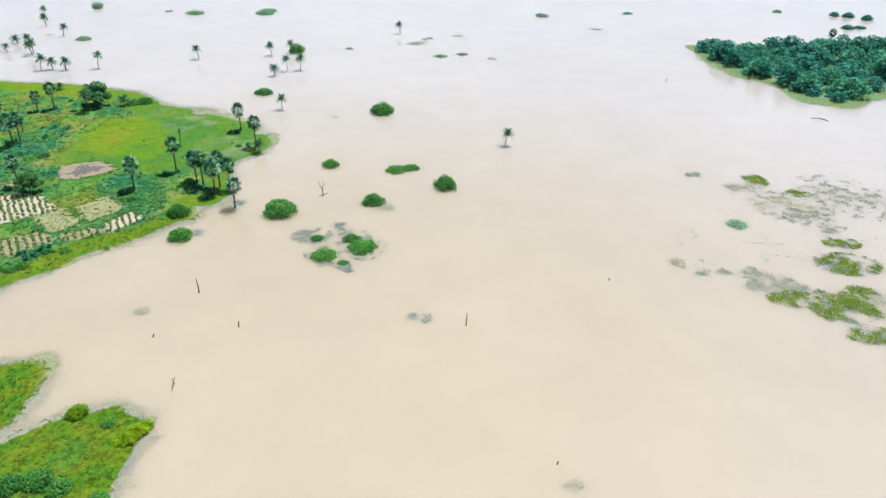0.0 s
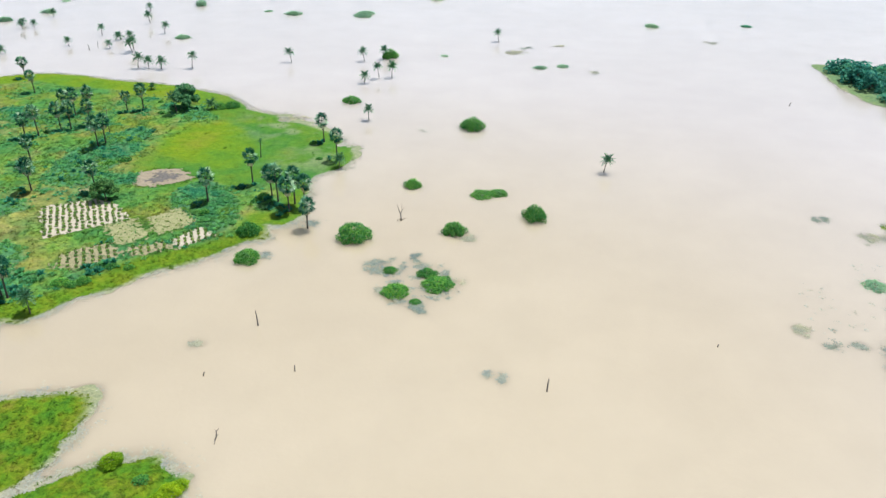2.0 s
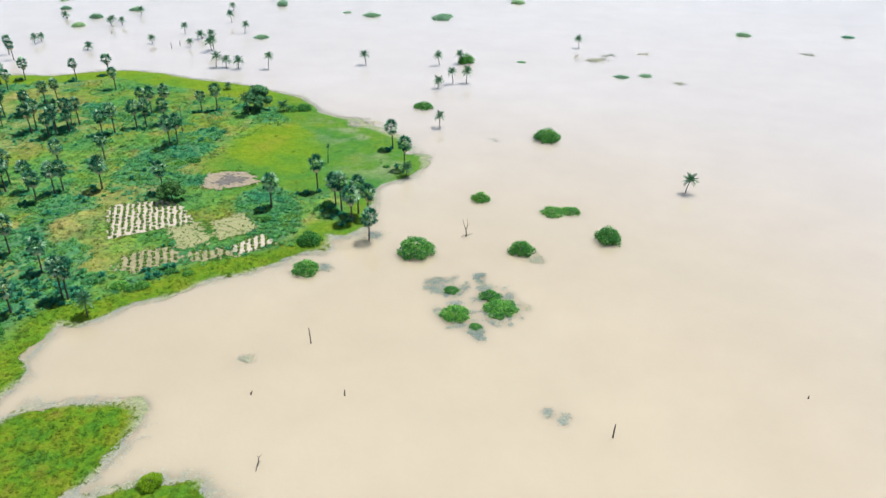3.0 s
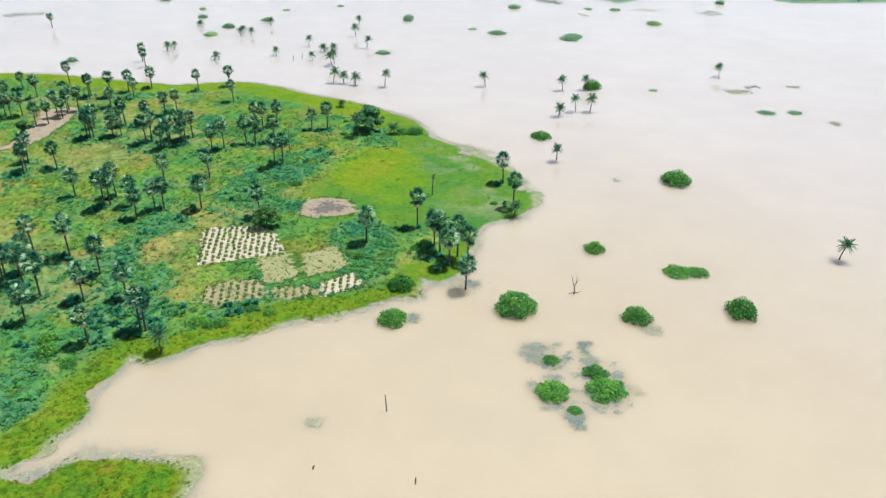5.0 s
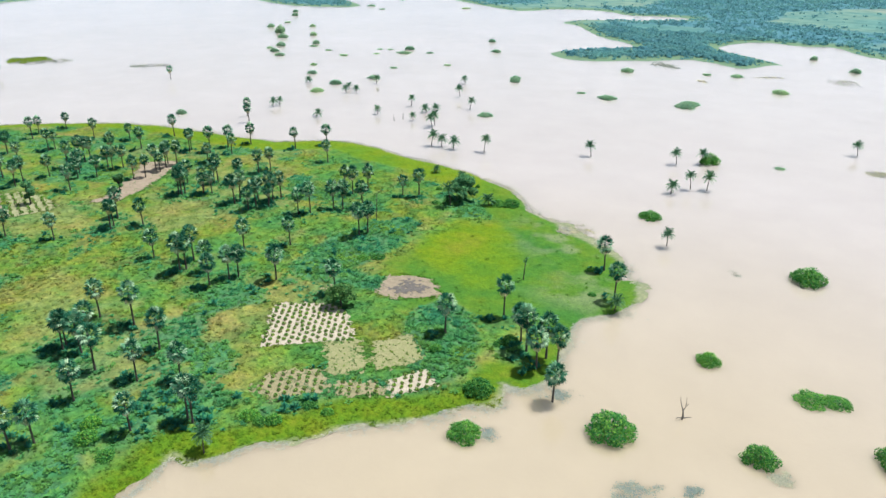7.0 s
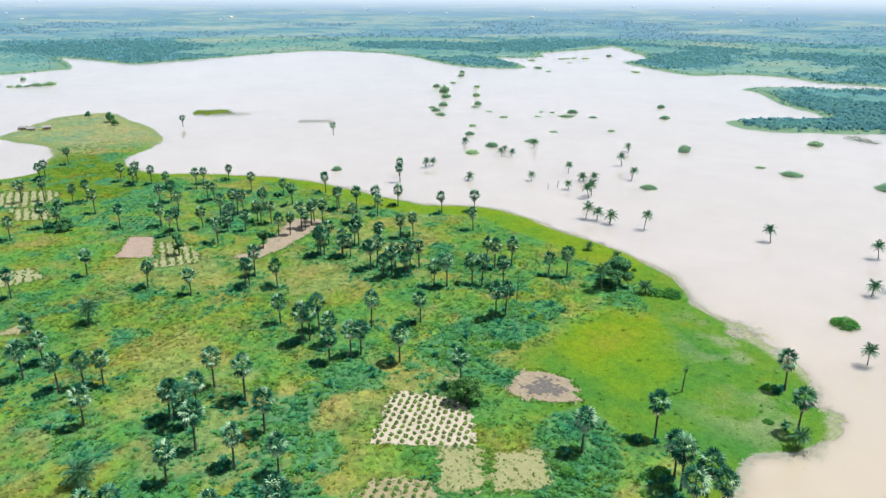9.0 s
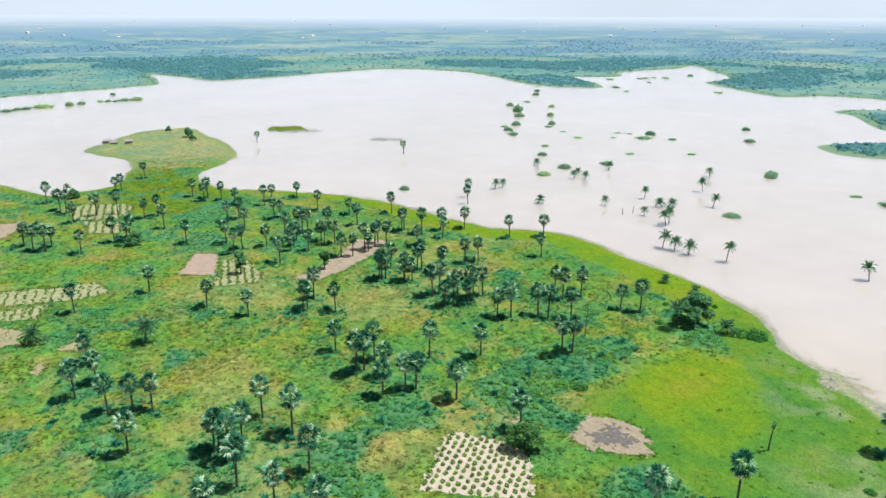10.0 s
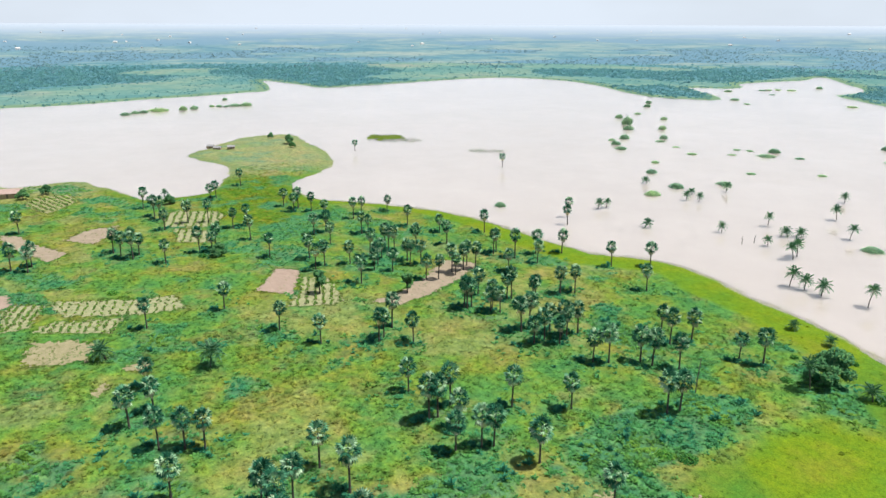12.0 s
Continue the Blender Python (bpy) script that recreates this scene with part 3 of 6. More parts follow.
BUSH_INLET = [
    (-696, 869.3, 6, 2), (-617.2, 788.7, 6, 2.4), (-685, 919, 5, 1.6), (-685, 930, 5, 1.6), (-682, 944, 5, 1.6), (-667, 952, 6, 2), (-672, 1014, 5, 3.2),
    (-580, 764, 4, 1.4), (-508, 834.8, 6, 1.4), (-640, 880, 4, 1.2),
]
MATS_EAST = [
    (92.6, 153.9, 6.9, 5, 3), (96, 164.5, 4.2, 2.8, 3), (71.4, 143.1, 6.3, 4.9, 3), (74.2, 137.3, 5.5, 3.1, 3), (82.6, 134.3, 6.2, 6.4, 3),
    (90.5, 137, 5.7, 5.9, 3), (84.8, 124, 5.3, 2.7, 3), (87.9, 204.7, 3.3, 4.3, 4), (97, 195.6, 2.5, 2.2, 4), (90.9, 194.4, 3.2, 2.6, 4),
    (92.2, 179.6, 7.7, 4.7, 3), (96.9, 173, 3.3, 3, 3), (82.4, 197.9, 5.4, 3.6, 4), (92, 186.8, 10.5, 8.5, 4), (110.6, 193.7, 11.1, 14.1, 4),
    (88.5, 150.4, 2.3, 1.8, 3), (68.9, 148.5, 2.3, 2.3, 3),
]
MATS_MIDDLE = [
    (57.6, 147.9, 2, 1.7, 3), (62.1, 148.9, 1.3, 1.7, 3), (52.6, 152.1, 1.7, 2, 3), (71.2, 208, 2.6, 1.9, 4), (-7.6, 125.3, 2, 1.9, 3),
    (-65.4, 125.2, 1.3, 0.9, 3), (18.2, 81.4, 1.7, 0.9, 3), (-36.6, 160.7, 4.5, 4.3, 26), (-30.4, 166.7, 2.1, 1.8, 26), (-32.1, 150.5, 4, 4.8, 26),
    (-24.4, 157.1, 4.6, 7.6, 26), (-20.2, 157.2, 2.2, 2.1, 26), (-26.4, 145.8, 2.2, 2.8, 26), (-21, 178.6, 2.6, 2.4, 29), (-59.6, 179.4, 4.7, 2.2, 29),
    (-47.1, 257, 1.5, 1.7, 32), (-66.1, 161.4, 1.6, 2.7, 31),
]
MATS_FAR = [
    (-101.5, 259.5, 11.1, 5.3, 32), (-94.6, 257.8, 6.3, 6.2, 32), (-538, 326, 12, 19, 63), (-518.8, 336, 8, 11, 63),
    (-526, 330, 6.4, 12, 63), (-456.8, 358.6, 6.9, 9.2, 63), (-449.7, 367.5, 6.8, 6.8, 63), (-24.6, 379.5, 4.9, 4, 5),
    (-20.2, 390.7, 2.8, 4.2, 5), (-4.5, 399.2, 2.5, 2.9, 5), (13.2, 349, 2.5, 2.3, 5), (73.8, 424.7, 3.4, 3.2, 6), (-174.6, 574.6, 7.5, 15, 38),
    (-174.5, 572.3, 8, 10.8, 49), (-136.5, 529.5, 3.4, 5.9, 38), (-106.3, 569.8, 8, 4.3, 38), (-64.6, 579, 8.1, 10.6, 38),
]

# ---- mesh helpers ----


def mesh_arrays(name, verts, faces, material_list, mat_index=None, smooth=False):
    """A mesh from an (n, 3) array and an (m, k) array of corners, k the same for all faces."""
    me = bpy.data.meshes.new(name)
    verts, faces = np.asarray(verts, np.float32), np.asarray(faces, np.int32)
    k = faces.shape[1]
    me.vertices.add(len(verts))
    me.vertices.foreach_set("co", verts.ravel())
    me.loops.add(faces.size)
    me.loops.foreach_set("vertex_index", faces.ravel())
    me.polygons.add(len(faces))
    me.polygons.foreach_set("loop_start", np.arange(0, faces.size, k, dtype=np.int32))
    me.polygons.foreach_set("loop_total", np.full(len(faces), k, np.int32))
    for m in material_list:
        me.materials.append(m)
    if mat_index is not None:
        me.polygons.foreach_set("material_index", np.asarray(mat_index, np.int32))
    me.polygons.foreach_set("use_smooth", np.full(len(faces), smooth, bool))
    me.update(calc_edges=True)
    return me


def quad_mesh(name, quads, material_list, mat_index=None):
    """A mesh of loose four-cornered leaves from an (n, 4, 3) array."""
    quads = np.asarray(quads, np.float32).reshape(-1, 4, 3)
    return mesh_arrays(name, quads.reshape(-1, 3), np.arange(len(quads) * 4).reshape(-1, 4), material_list, mat_index)


def fan_mesh(name, fans, material_used):
    """Fan leaves as one mesh; the fingers of each leaf hang together at its stalk."""
    vs, fs, o = [], [], 0
    for q in fans:
        n = len(q)
        v = np.concatenate([q[0], q[1:2, 0], q[1:, 1:].reshape(-1, 3)])
        k = np.arange(n - 1)[:, None] * 3 + 5
        f = np.concatenate([[[0, 1, 2, 3]], np.concatenate([np.full((n - 1, 1), 4), k, k + 1, k + 2], 1)])
        vs.append(v)
        fs.append(f + o)
        o += len(v)
    return mesh_arrays(name, np.concatenate(vs), np.concatenate(fs), [material_used])


def part(name, mesh, parent, label="", m=None):
    """One mesh object under a thing or a part."""
    ob = new(name, mesh)
    ob.parent = parent
    if m is not None:
        ob.matrix_basis = m
    return tagged(ob, label)


def thing(name, label, category, group="", kind="", m=None):
    ob = new(name)
    ob.empty_display_size = 0.5
    if m is not None:
        ob.matrix_basis = m
    return tagged(ob, label, category, group, kind)


def placed(x, y, z, turn=0.0, sx=1.0, sy=None, sz=None, tilt=0.0):
    return pose(x, y, z, tilt, 0, turn) @ Matrix.Diagonal((sx, sx if sy is None else sy, sx if sz is None else sz, 1))


def unit(v):
    return v / np.maximum(np.linalg.norm(v, axis=-1, keepdims=True), 1e-9)


def leaves(centres, normals, length, width, r, spread=0.7):
    """Leaf quads round the centres, roughly facing along the normals."""
    n = len(centres)
    nn = unit(normals + r.normal(0, spread, (n, 3)))
    t = unit(np.cross(nn, r.normal(0, 1, (n, 3))))
    s = np.cross(nn, t)
    a = (length * r.uniform(0.65, 1.35, n))[:, None] * t * 0.5
    b = (width * r.uniform(0.65, 1.35, n))[:, None] * s * 0.5
    return np.stack([centres - a, centres + b - 0.15 * a, centres + a, centres - b - 0.15 * a], 1)


def tube(points, radii, sides=8):
    """Vertices and quads of a tapered tube along points."""
    points = np.asarray(points, float)
    v, f = [], []
    for i, (p, rad) in enumerate(zip(points, radii)):
        d = unit(points[min(i + 1, len(points) - 1)] - points[max(i - 1, 0)])
        side = np.array([1.0, 0, 0]) if abs(d[0]) < 0.9 else np.array([0, 1.0, 0])
        u = unit(np.cross(d, side))
        w = np.cross(d, u)
        for k in range(sides):
            a = 2 * math.pi * k / sides
            v.append(p + rad * (math.cos(a) * u + math.sin(a) * w))
        if i:
            o, q = i * sides, (i - 1) * sides
            f += [(q + k, q + (k + 1) % sides, o + (k + 1) % sides, o + k) for k in range(sides)]
    o = (len(points) - 1) * sides
    for k in range(0, sides - 2, 2):
        f.append((o, o + k + 1, o + k + 2, o + (k + 3) % sides if k + 3 < sides else o))
    f = [q for q in f if len(set(q)) == 4]
    return np.array(v), np.array(f)


def tubes(name, runs, material_used, sides=6):
    vs, fs, o = [], [], 0
    for pts, rad in runs:
        v, f = tube(pts, rad, sides)
        vs.append(v)
        fs.append(f + o)
        o += len(v)
    return mesh_arrays(name, np.concatenate(vs), np.concatenate(fs), [material_used], smooth=True)


LATTICE = np.random.default_rng(3).random((256, 256))


def fbm(x, y, size, octaves=4, shift=0.0):
    """Smooth noise from 0 to 1 over patches about size metres wide."""
    total, weight, amp = 0.0, 0.0, 1.0
    for k in range(octaves):
        u, v = np.asarray(x) / size + shift + 17.3 * k, np.asarray(y) / size + 2.3 * shift + 9.1 * k
        i, j = np.floor(u).astype(int), np.floor(v).astype(int)
        fu, fv = u - i, v - j
        fu, fv = fu * fu * (3 - 2 * fu), fv * fv * (3 - 2 * fv)
        at = lambda a, b: LATTICE[a % 256, b % 256]
        total = total + amp * ((at(i, j) * (1 - fu) + at(i + 1, j) * fu) * (1 - fv) + (at(i, j + 1) * (1 - fu) + at(i + 1, j + 1) * fu) * fv)
        weight, amp, size = weight + amp, amp * 0.5, size * 0.5
    return total / weight


def smooth_line(points, rounds=2):
    """A closed outline with its corners cut."""
    p = np.asarray(points, float)
    for _ in range(rounds):
        q = np.roll(p, -1, 0)
        p = np.stack([0.75 * p + 0.25 * q, 0.25 * p + 0.75 * q], 1).reshape(-1, 2)
    return p


def widened(outline, by):
    """The outline moved outwards by so many metres."""
    t = np.roll(outline, -1, 0) - np.roll(outline, 1, 0)
    out = unit(np.stack([t[:, 1], -t[:, 0]], 1))
    q = np.roll(outline, -1, 0)
    area = 0.5 * (outline[:, 0] * q[:, 1] - q[:, 0] * outline[:, 1]).sum()
    return outline + out * by * (1 if area > 0 else -1)


def signed_distance(x, y, outline):
    """Metres from the outline, positive inside."""
    x, y = np.ravel(x).astype(float), np.ravel(y).astype(float)
    a, b = outline, np.roll(outline, -1, 0)
    out = np.empty(len(x))
    for s in range(0, len(x), 20000):
        px, py = x[s:s + 20000, None], y[s:s + 20000, None]
        e = b - a
        w = np.clip(((px - a[:, 0]) * e[:, 0] + (py - a[:, 1]) * e[:, 1]) / np.maximum((e * e).sum(1), 1e-9), 0, 1)
        d = np.sqrt(((px - a[:, 0] - w * e[:, 0]) ** 2 + (py - a[:, 1] - w * e[:, 1]) ** 2).min(1))
        cross = ((a[:, 1] > py) != (b[:, 1] > py)) & (px < a[:, 0] + (py - a[:, 1]) * e[:, 0] / np.where(e[:, 1] == 0, 1e-9, e[:, 1]))
        out[s:s + 20000] = np.where(cross.sum(1) % 2 == 1, d, -d)
    return out


def step01(v, a, b):
    t = np.clip((np.asarray(v) - a) / (b - a), 0, 1)
    return t * t * (3 - 2 * t)


def grid_mesh(name, xs, ys, keep, height, material_used, attributes):
    """A sheet over the rectangle xs by ys, of the cells whose four corners are kept."""
    nx, ny = len(xs), len(ys)
    gx, gy = np.meshgrid(xs, ys, indexing="ij")
    ids = np.arange(nx * ny).reshape(nx, ny)
    keep = keep.reshape(nx, ny)
    cell = keep[:-1, :-1] & keep[1:, :-1] & keep[1:, 1:] & keep[:-1, 1:]
    f = np.stack([ids[:-1, :-1][cell], ids[1:, :-1][cell], ids[1:, 1:][cell], ids[:-1, 1:][cell]], 1)
    used, inverse = np.unique(f, return_inverse=True)
    v = np.stack([gx.ravel(), gy.ravel(), np.ravel(height)], 1)[used]
    me = mesh_arrays(name, v, inverse.reshape(f.shape), [material_used], smooth=True)
    for key, values in attributes.items():
        me.attributes.new(key, "FLOAT", "POINT").data.foreach_set("value", np.ravel(values)[used].astype(np.float32))
    return me


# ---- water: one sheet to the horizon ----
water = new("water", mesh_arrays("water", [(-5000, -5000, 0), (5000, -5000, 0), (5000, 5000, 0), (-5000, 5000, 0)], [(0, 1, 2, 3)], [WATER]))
tagged(water, "calm milky brown flood water of a wide lake", "water", kind="structure")

# ---- the long grassy headland ----
HEADLAND = widened(smooth_line(SHORE_WEST + SHORE_NORTH + SHORE_POINT + SHORE_BAY), 0.35)
ALL_PALMS = PALMS_POINT + PALMS_MEADOW + PALMS_MIDDLE + PALMS_WEST


def land_height(x, y, d):
    """Height of the headland's ground, from the distance to its shore."""
    rough = fbm(x, y, 7.0, 4, 5.0) - 0.5
    soak = step01(y, 222, 238) * step01(x, -114, -100) * step01(d, 24, 12)
    return np.clip(d * (0.09 - 0.035 * soak), -0.7, 0.42) + rough * (0.34 + 0.35 * step01(y, 205, 225) * step01(x, -125, -108) + 0.5 * step01(y, 128, 110) * step01(x, -130, -112)) * step01(d, 14.0, -2.0) + rough * 0.14 + (fbm(x, y, 2.6, 2, 40.0) - 0.5) * 0.35 * step01(d, 2, 6)


def canopy_at(x, y, d):
    """Height of the knee-high to waist-high tussock grass that rolls over the dry ground."""
    wild = step01(d, 5, 11) * (1 - meadow_at(x, y, d))
    for _, outline in FIELDS.values():
        o = np.asarray(outline, float)
        near = np.flatnonzero((x > o[:, 0].min() - 4) & (x < o[:, 0].max() + 4) & (y > o[:, 1].min() - 4) & (y < o[:, 1].max() + 4))
        if len(near):
            wild[near] = wild[near] * step01(signed_distance(x[near], y[near], o), 0.5, -2.5)
    return wild * 1.5 * (fbm(x, y, 4.2, 3, 47.0) - 0.34)


def ground_at(x, y):
    x, y = np.atleast_1d(np.asarray(x, float)), np.atleast_1d(np.asarray(y, float))
    d = signed_distance(x, y, HEADLAND)
    return land_height(x, y, d) + canopy_at(x, y, d)


def inside(x, y, outline):
    return signed_distance(x, y, np.asarray(outline, float)) > 0


# fields, as outlines on the ground: (soil, outline)
FIELDS = {
    "yam_field": (SAND, [(-121.3, 157.2), (-106.6, 171.4), (-111.9, 176.7), (-120.7, 181.9), (-133.7, 173.3)]),
    "mound_field": (SAND, [(-91.4, 162.8), (-87.2, 172.1), (-81.2, 167.6), (-86.6, 159.4)]),
    "bay_field": (BROWN_SOIL, [(-111.6, 146.2), (-112, 153), (-105.5, 159.6), (-97.2, 153.6), (-105.3, 144)]),
    "low_field": (BROWN_SOIL, [(-96, 153.4), (-99.4, 157.2), (-92.4, 162.6), (-87.6, 158.8)]),
    "fallow": (PALE_SOIL, [(-112.1, 166.5), (-105.2, 172.3), (-95.9, 163.2), (-102.2, 157.4)]),
    "fallow_east": (PALE_SOIL, [(-103.5, 172.6), (-97.4, 180.6), (-88.2, 173.4), (-94.9, 164.3)]),
    "burnt_patch": (BURNT_SOIL, [(-117.3, 191.8), (-121.7, 199.4), (-118.6, 204.4), (-110.6, 206.3), (-103.3, 200.3), (-105.3, 195.9), (-112.8, 191.4)]),
    "bare_track": (TRACK_SOIL, [(-235.1, 186.4), (-239.8, 198.2), (-248.1, 210.4), (-261.9, 224.4), (-253.2, 234.9), (-247.9, 230.2), (-240, 219.3), (-231.8, 203.9), (-229.1, 193.3)]),
    "pink_field": (PINK_SOIL, [(-280.2, 169.9), (-273.8, 176.9), (-252, 167.8), (-261, 158)]),
    "row_field": (WEEDY_SAND, [(-266.3, 175.7), (-262.8, 182.3), (-240.7, 180.1), (-238.3, 176), (-243.9, 163), (-251.7, 168.5)]),
    "sand_strip": (TRACK_SOIL, [(-349.8, 106.8), (-361.8, 114.4), (-363.4, 127.7), (-353.4, 126.3), (-338.7, 117.1)]),
    "sand_field": (TRACK_SOIL, [(-368.9, 85.1), (-365.5, 91.7), (-348.6, 98.2), (-330.9, 108.3), (-321.6, 101.2), (-332, 96.6), (-355.2, 85.6)]),
    "pink_corner": (PINK_SOIL, [(-293.8, 85.8), (-293.2, 90), (-280.5, 91.1), (-280.5, 86.3)]),
    "tilled_field": (BROWN_SOIL, [(-236.2, 94), (-249.8, 96.4), (-246.5, 106.2), (-239.9, 111.9), (-230.8, 109.4), (-231.6, 101.3)]),
    "west_field": (WEEDY_SAND, [(-272.8, 101.6), (-280.4, 102.4), (-276.4, 112.2), (-270.9, 124.7), (-269.1, 135.1), (-256.4, 137), (-256.2, 126.8), (-265, 104.3)]),
    "west_low_field": (WEEDY_SAND, [(-263.2, 101.7), (-256.9, 119.5), (-246, 116.6), (-257.1, 95.6)]),
    "edge_field": (WEEDY_SAND, [(-277.6, 88.4), (-282.3, 92.1), (-277.8, 100.7), (-261.2, 96.1), (-260.6, 89)]),
    "far_field": (WEEDY_SAND, [(-352, 143), (-378.5, 148.7), (-370.5, 168.9), (-359.4, 171), (-345, 160)]),
    "far_low_field": (WEEDY_SAND, [(-327.5, 144), (-348.2, 147.6), (-339.1, 159.3), (-320.8, 156.8)]),
    "corner_field": (PALE_SOIL, [(-418.3, 92.3), (-435.9, 96.3), (-436.5, 112.6), (-417.5, 115.1), (-397.7, 102.2)]),
    "bare_spot": (BROWN_SOIL, [(-222.9, 114.5), (-225.5, 119.3), (-223.3, 123.6), (-217.8, 120.9)]),
    "bare_streak": (BROWN_SOIL, [(-212, 108.4), (-216.6, 110.9), (-214.2, 112.5), (-209.8, 109.9)]),
    "bare_head": (BROWN_SOIL, [(-128, 183.6), (-131, 186.1), (-127, 189.2), (-122.9, 186.2)]),
}

xs, ys = np.arange(-596.0, -42.0, 1.0), np.arange(18.0, 304.0, 1.0)
gx, gy = np.meshgrid(xs, ys, indexing="ij")
fx, fy = gx.ravel(), gy.ravel()
shore = signed_distance(fx, fy, HEADLAND)


def meadow_at(x, y, d):
    """1 on the wet bright meadow along the water and on the round tongue of the point."""
    band = 7.0 + 9.0 * step01(y, 215, 260) * step01(x, -350, -265)
    edge = step01(d + 6 * (fbm(x, y, 18, 3, 8.0) - 0.5), band + 2.5, band - 2.5)
    return np.maximum(np.maximum(edge * (1 - 0.55 * step01(x, -385, -420)), tongue_at(x, y) * (1 - hedge_at(x, y))), 0.85 * step01(y, 112, 106) * step01(x, -113, -105))


def tongue_at(x, y):
    return step01(((x + 94) / 34) ** 2 + ((y - 227) / 37) ** 2 + 0.9 * (fbm(x, y, 18, 4, 2.0) - 0.5), 1.25, 0.72)


def lime_at(x, y, d):
    """1 on the bright yellow-green meadow: the inner strip of the point and the long northern bank."""
    u, v = 0.67 * (x + 116) - 0.74 * (y - 231), 0.74 * (x + 116) + 0.67 * (y - 231)
    strip = step01((u / 30) ** 2 + (v / 16) ** 2 + 0.7 * (fbm(x, y, 10, 3, 33.0) - 0.5), 1.15, 0.6)
    bank = 0.75 * step01(y, 190, 170) * step01(x, -160, -120)
    return np.maximum.reduce([strip, step01(x, -122, -150) * step01(x, -400, -360), bank])


def sedge_at(x, y, d):
    """1 on the two low lobes of dull sedge in the bay, less along the rest of the bank; also darkens the western
    narrows as painted cloud shade.
    """
    # cloud shadow over the narrows, put into the grass colour
    neck_cloud_shade = step01(((x + 388) / 62) ** 2 + ((y - 192) / 30) ** 2 + 0.5 * (fbm(x, y, 20, 3, 21.0) - 0.5), 1.15, 0.7)
    return np.maximum.reduce([0.9 * step01(y, 112, 106) * step01(x, -108, -96), 0.5 * step01(d, 10, 5) * (1 - tongue_at(x, y)) * step01(y, 215, 195), 0.8 * neck_cloud_shade])


def hedge_at(x, y):
    """1 in the tall teal thicket between the plots and the point."""
    u, v = 0.6 * (x + 91) - 0.8 * (y - 183), 0.8 * (x + 91) + 0.6 * (y - 183)
    return step01((u / 20) ** 2 + (v / 8.5) ** 2 + 0.9 * (fbm(x, y, 9, 3, 4.0) - 0.5), 1.1, 0.7)


def scrub_at(x, y, d):
    """1 where the dense bluish scrub stands: patches, and a painted teal shade where each palm's shadow falls."""
    g = np.full(len(x), 0.0)
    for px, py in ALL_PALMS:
        # shifted from the foot to where the crown's shadow lies
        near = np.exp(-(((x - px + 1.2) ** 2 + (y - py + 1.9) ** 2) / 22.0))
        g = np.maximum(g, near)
    thick = 0.06 * step01(((x + 152) / 60) ** 2 + ((y - 130) / 34) ** 2, 1.2, 0.4)
    wild = step01(0.45 * fbm(x, y, 30, 4, 1.0) + 0.55 * fbm(x, y, 11, 4, 18.0) + 0.6 * thick, 0.548, 0.625)
    belt = step01(fbm(x, y, 16, 4, 12.0), 0.42, 0.55) * step01(np.abs(d - 14), 9, 4) * step01(y, 166, 152)
    east = hedge_at(x, y)
    north = step01(((x + 140) / 11) ** 2 + ((y - 210) / 25) ** 2 + 0.9 * (fbm(x, y, 9, 3, 6.0) - 0.5), 1.1, 0.7)
    return np.maximum.reduce([0.95 * g * step01(fbm(x, y, 6, 3, 3.0), 0.25, 0.45), wild, belt, east, north])


def dry_at(x, y):
    return 0.42 * step01(0.6 * fbm(x, y, 34, 5, 7.0) + 0.4 * fbm(x, y, 7, 3, 27.0) + 0.12 * step01(np.asarray(x), -415, -445), 0.49, 0.63)


meadow = meadow_at(fx, fy, shore)
scrub = 0.8 * scrub_at(fx, fy, shore) * (1 - meadow)
dry = dry_at(fx, fy) * (1 - meadow)
mud = step01(shore + 3 * (fbm(fx, fy, 5, 4, 9.0) - 0.5), 0.8, -0.3) * 0.7
soaked = step01(shore, 26, 8) * step01(fy, 206, 222) * step01(fx, -118, -104) * step01(fbm(fx, fy, 6, 5, 51.0), 0.40, 0.66)
# the western spit takes part of this pale mix only to dull its grass
mud = np.maximum.reduce([mud, 0.4 * soaked, 0.35 * step01(fx, -425, -455)])
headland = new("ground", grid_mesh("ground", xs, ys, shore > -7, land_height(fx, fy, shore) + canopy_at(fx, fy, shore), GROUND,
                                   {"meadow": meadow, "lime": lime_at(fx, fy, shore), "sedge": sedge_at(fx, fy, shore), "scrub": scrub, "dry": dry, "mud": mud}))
tagged(headland, "green and yellow savanna grass on a low flooded headland", "ground", kind="structure")

# ---- the wooded island in the east ----
ISLAND = smooth_line(EAST_ISLAND)
ix, iy = np.arange(100.0, 286.0, 2.0), np.arange(270.0, 436.0, 2.0)
hx, hy = np.meshgrid(ix, iy, indexing="ij")
hx, hy = hx.ravel(), hy.ravel()
hd = signed_distance(hx, hy, ISLAND)
island = new("island_ground", grid_mesh("island_ground", ix, iy, hd > -7, np.clip(hd * 0.09, -0.6, 0.6) + 0.2 * (fbm(hx, hy, 8) - 0.5), GROUND,
                                        {"meadow": 0.2 + 0 * hd, "sedge": 0.35 + 0 * hd, "scrub": 0.4 + 0.6 * step01(hd, 6, 12), "dry": hd * 0, "mud": np.maximum(0.3, step01(hd, 1.2, -0.5))}))
tagged(island, "low island with a rim of bright grass under dense trees", "ground", kind="structure")

# ---- the far shore and the plain behind it ----
LAKE = smooth_line(LAKE_WEST + LAKE_NORTH + LAKE_WOODS + [(120, 740), (420, 800), (760, 560), (860, 120), (700, -420), (0, -700), (-560, -560), (-760, -120)], 1)
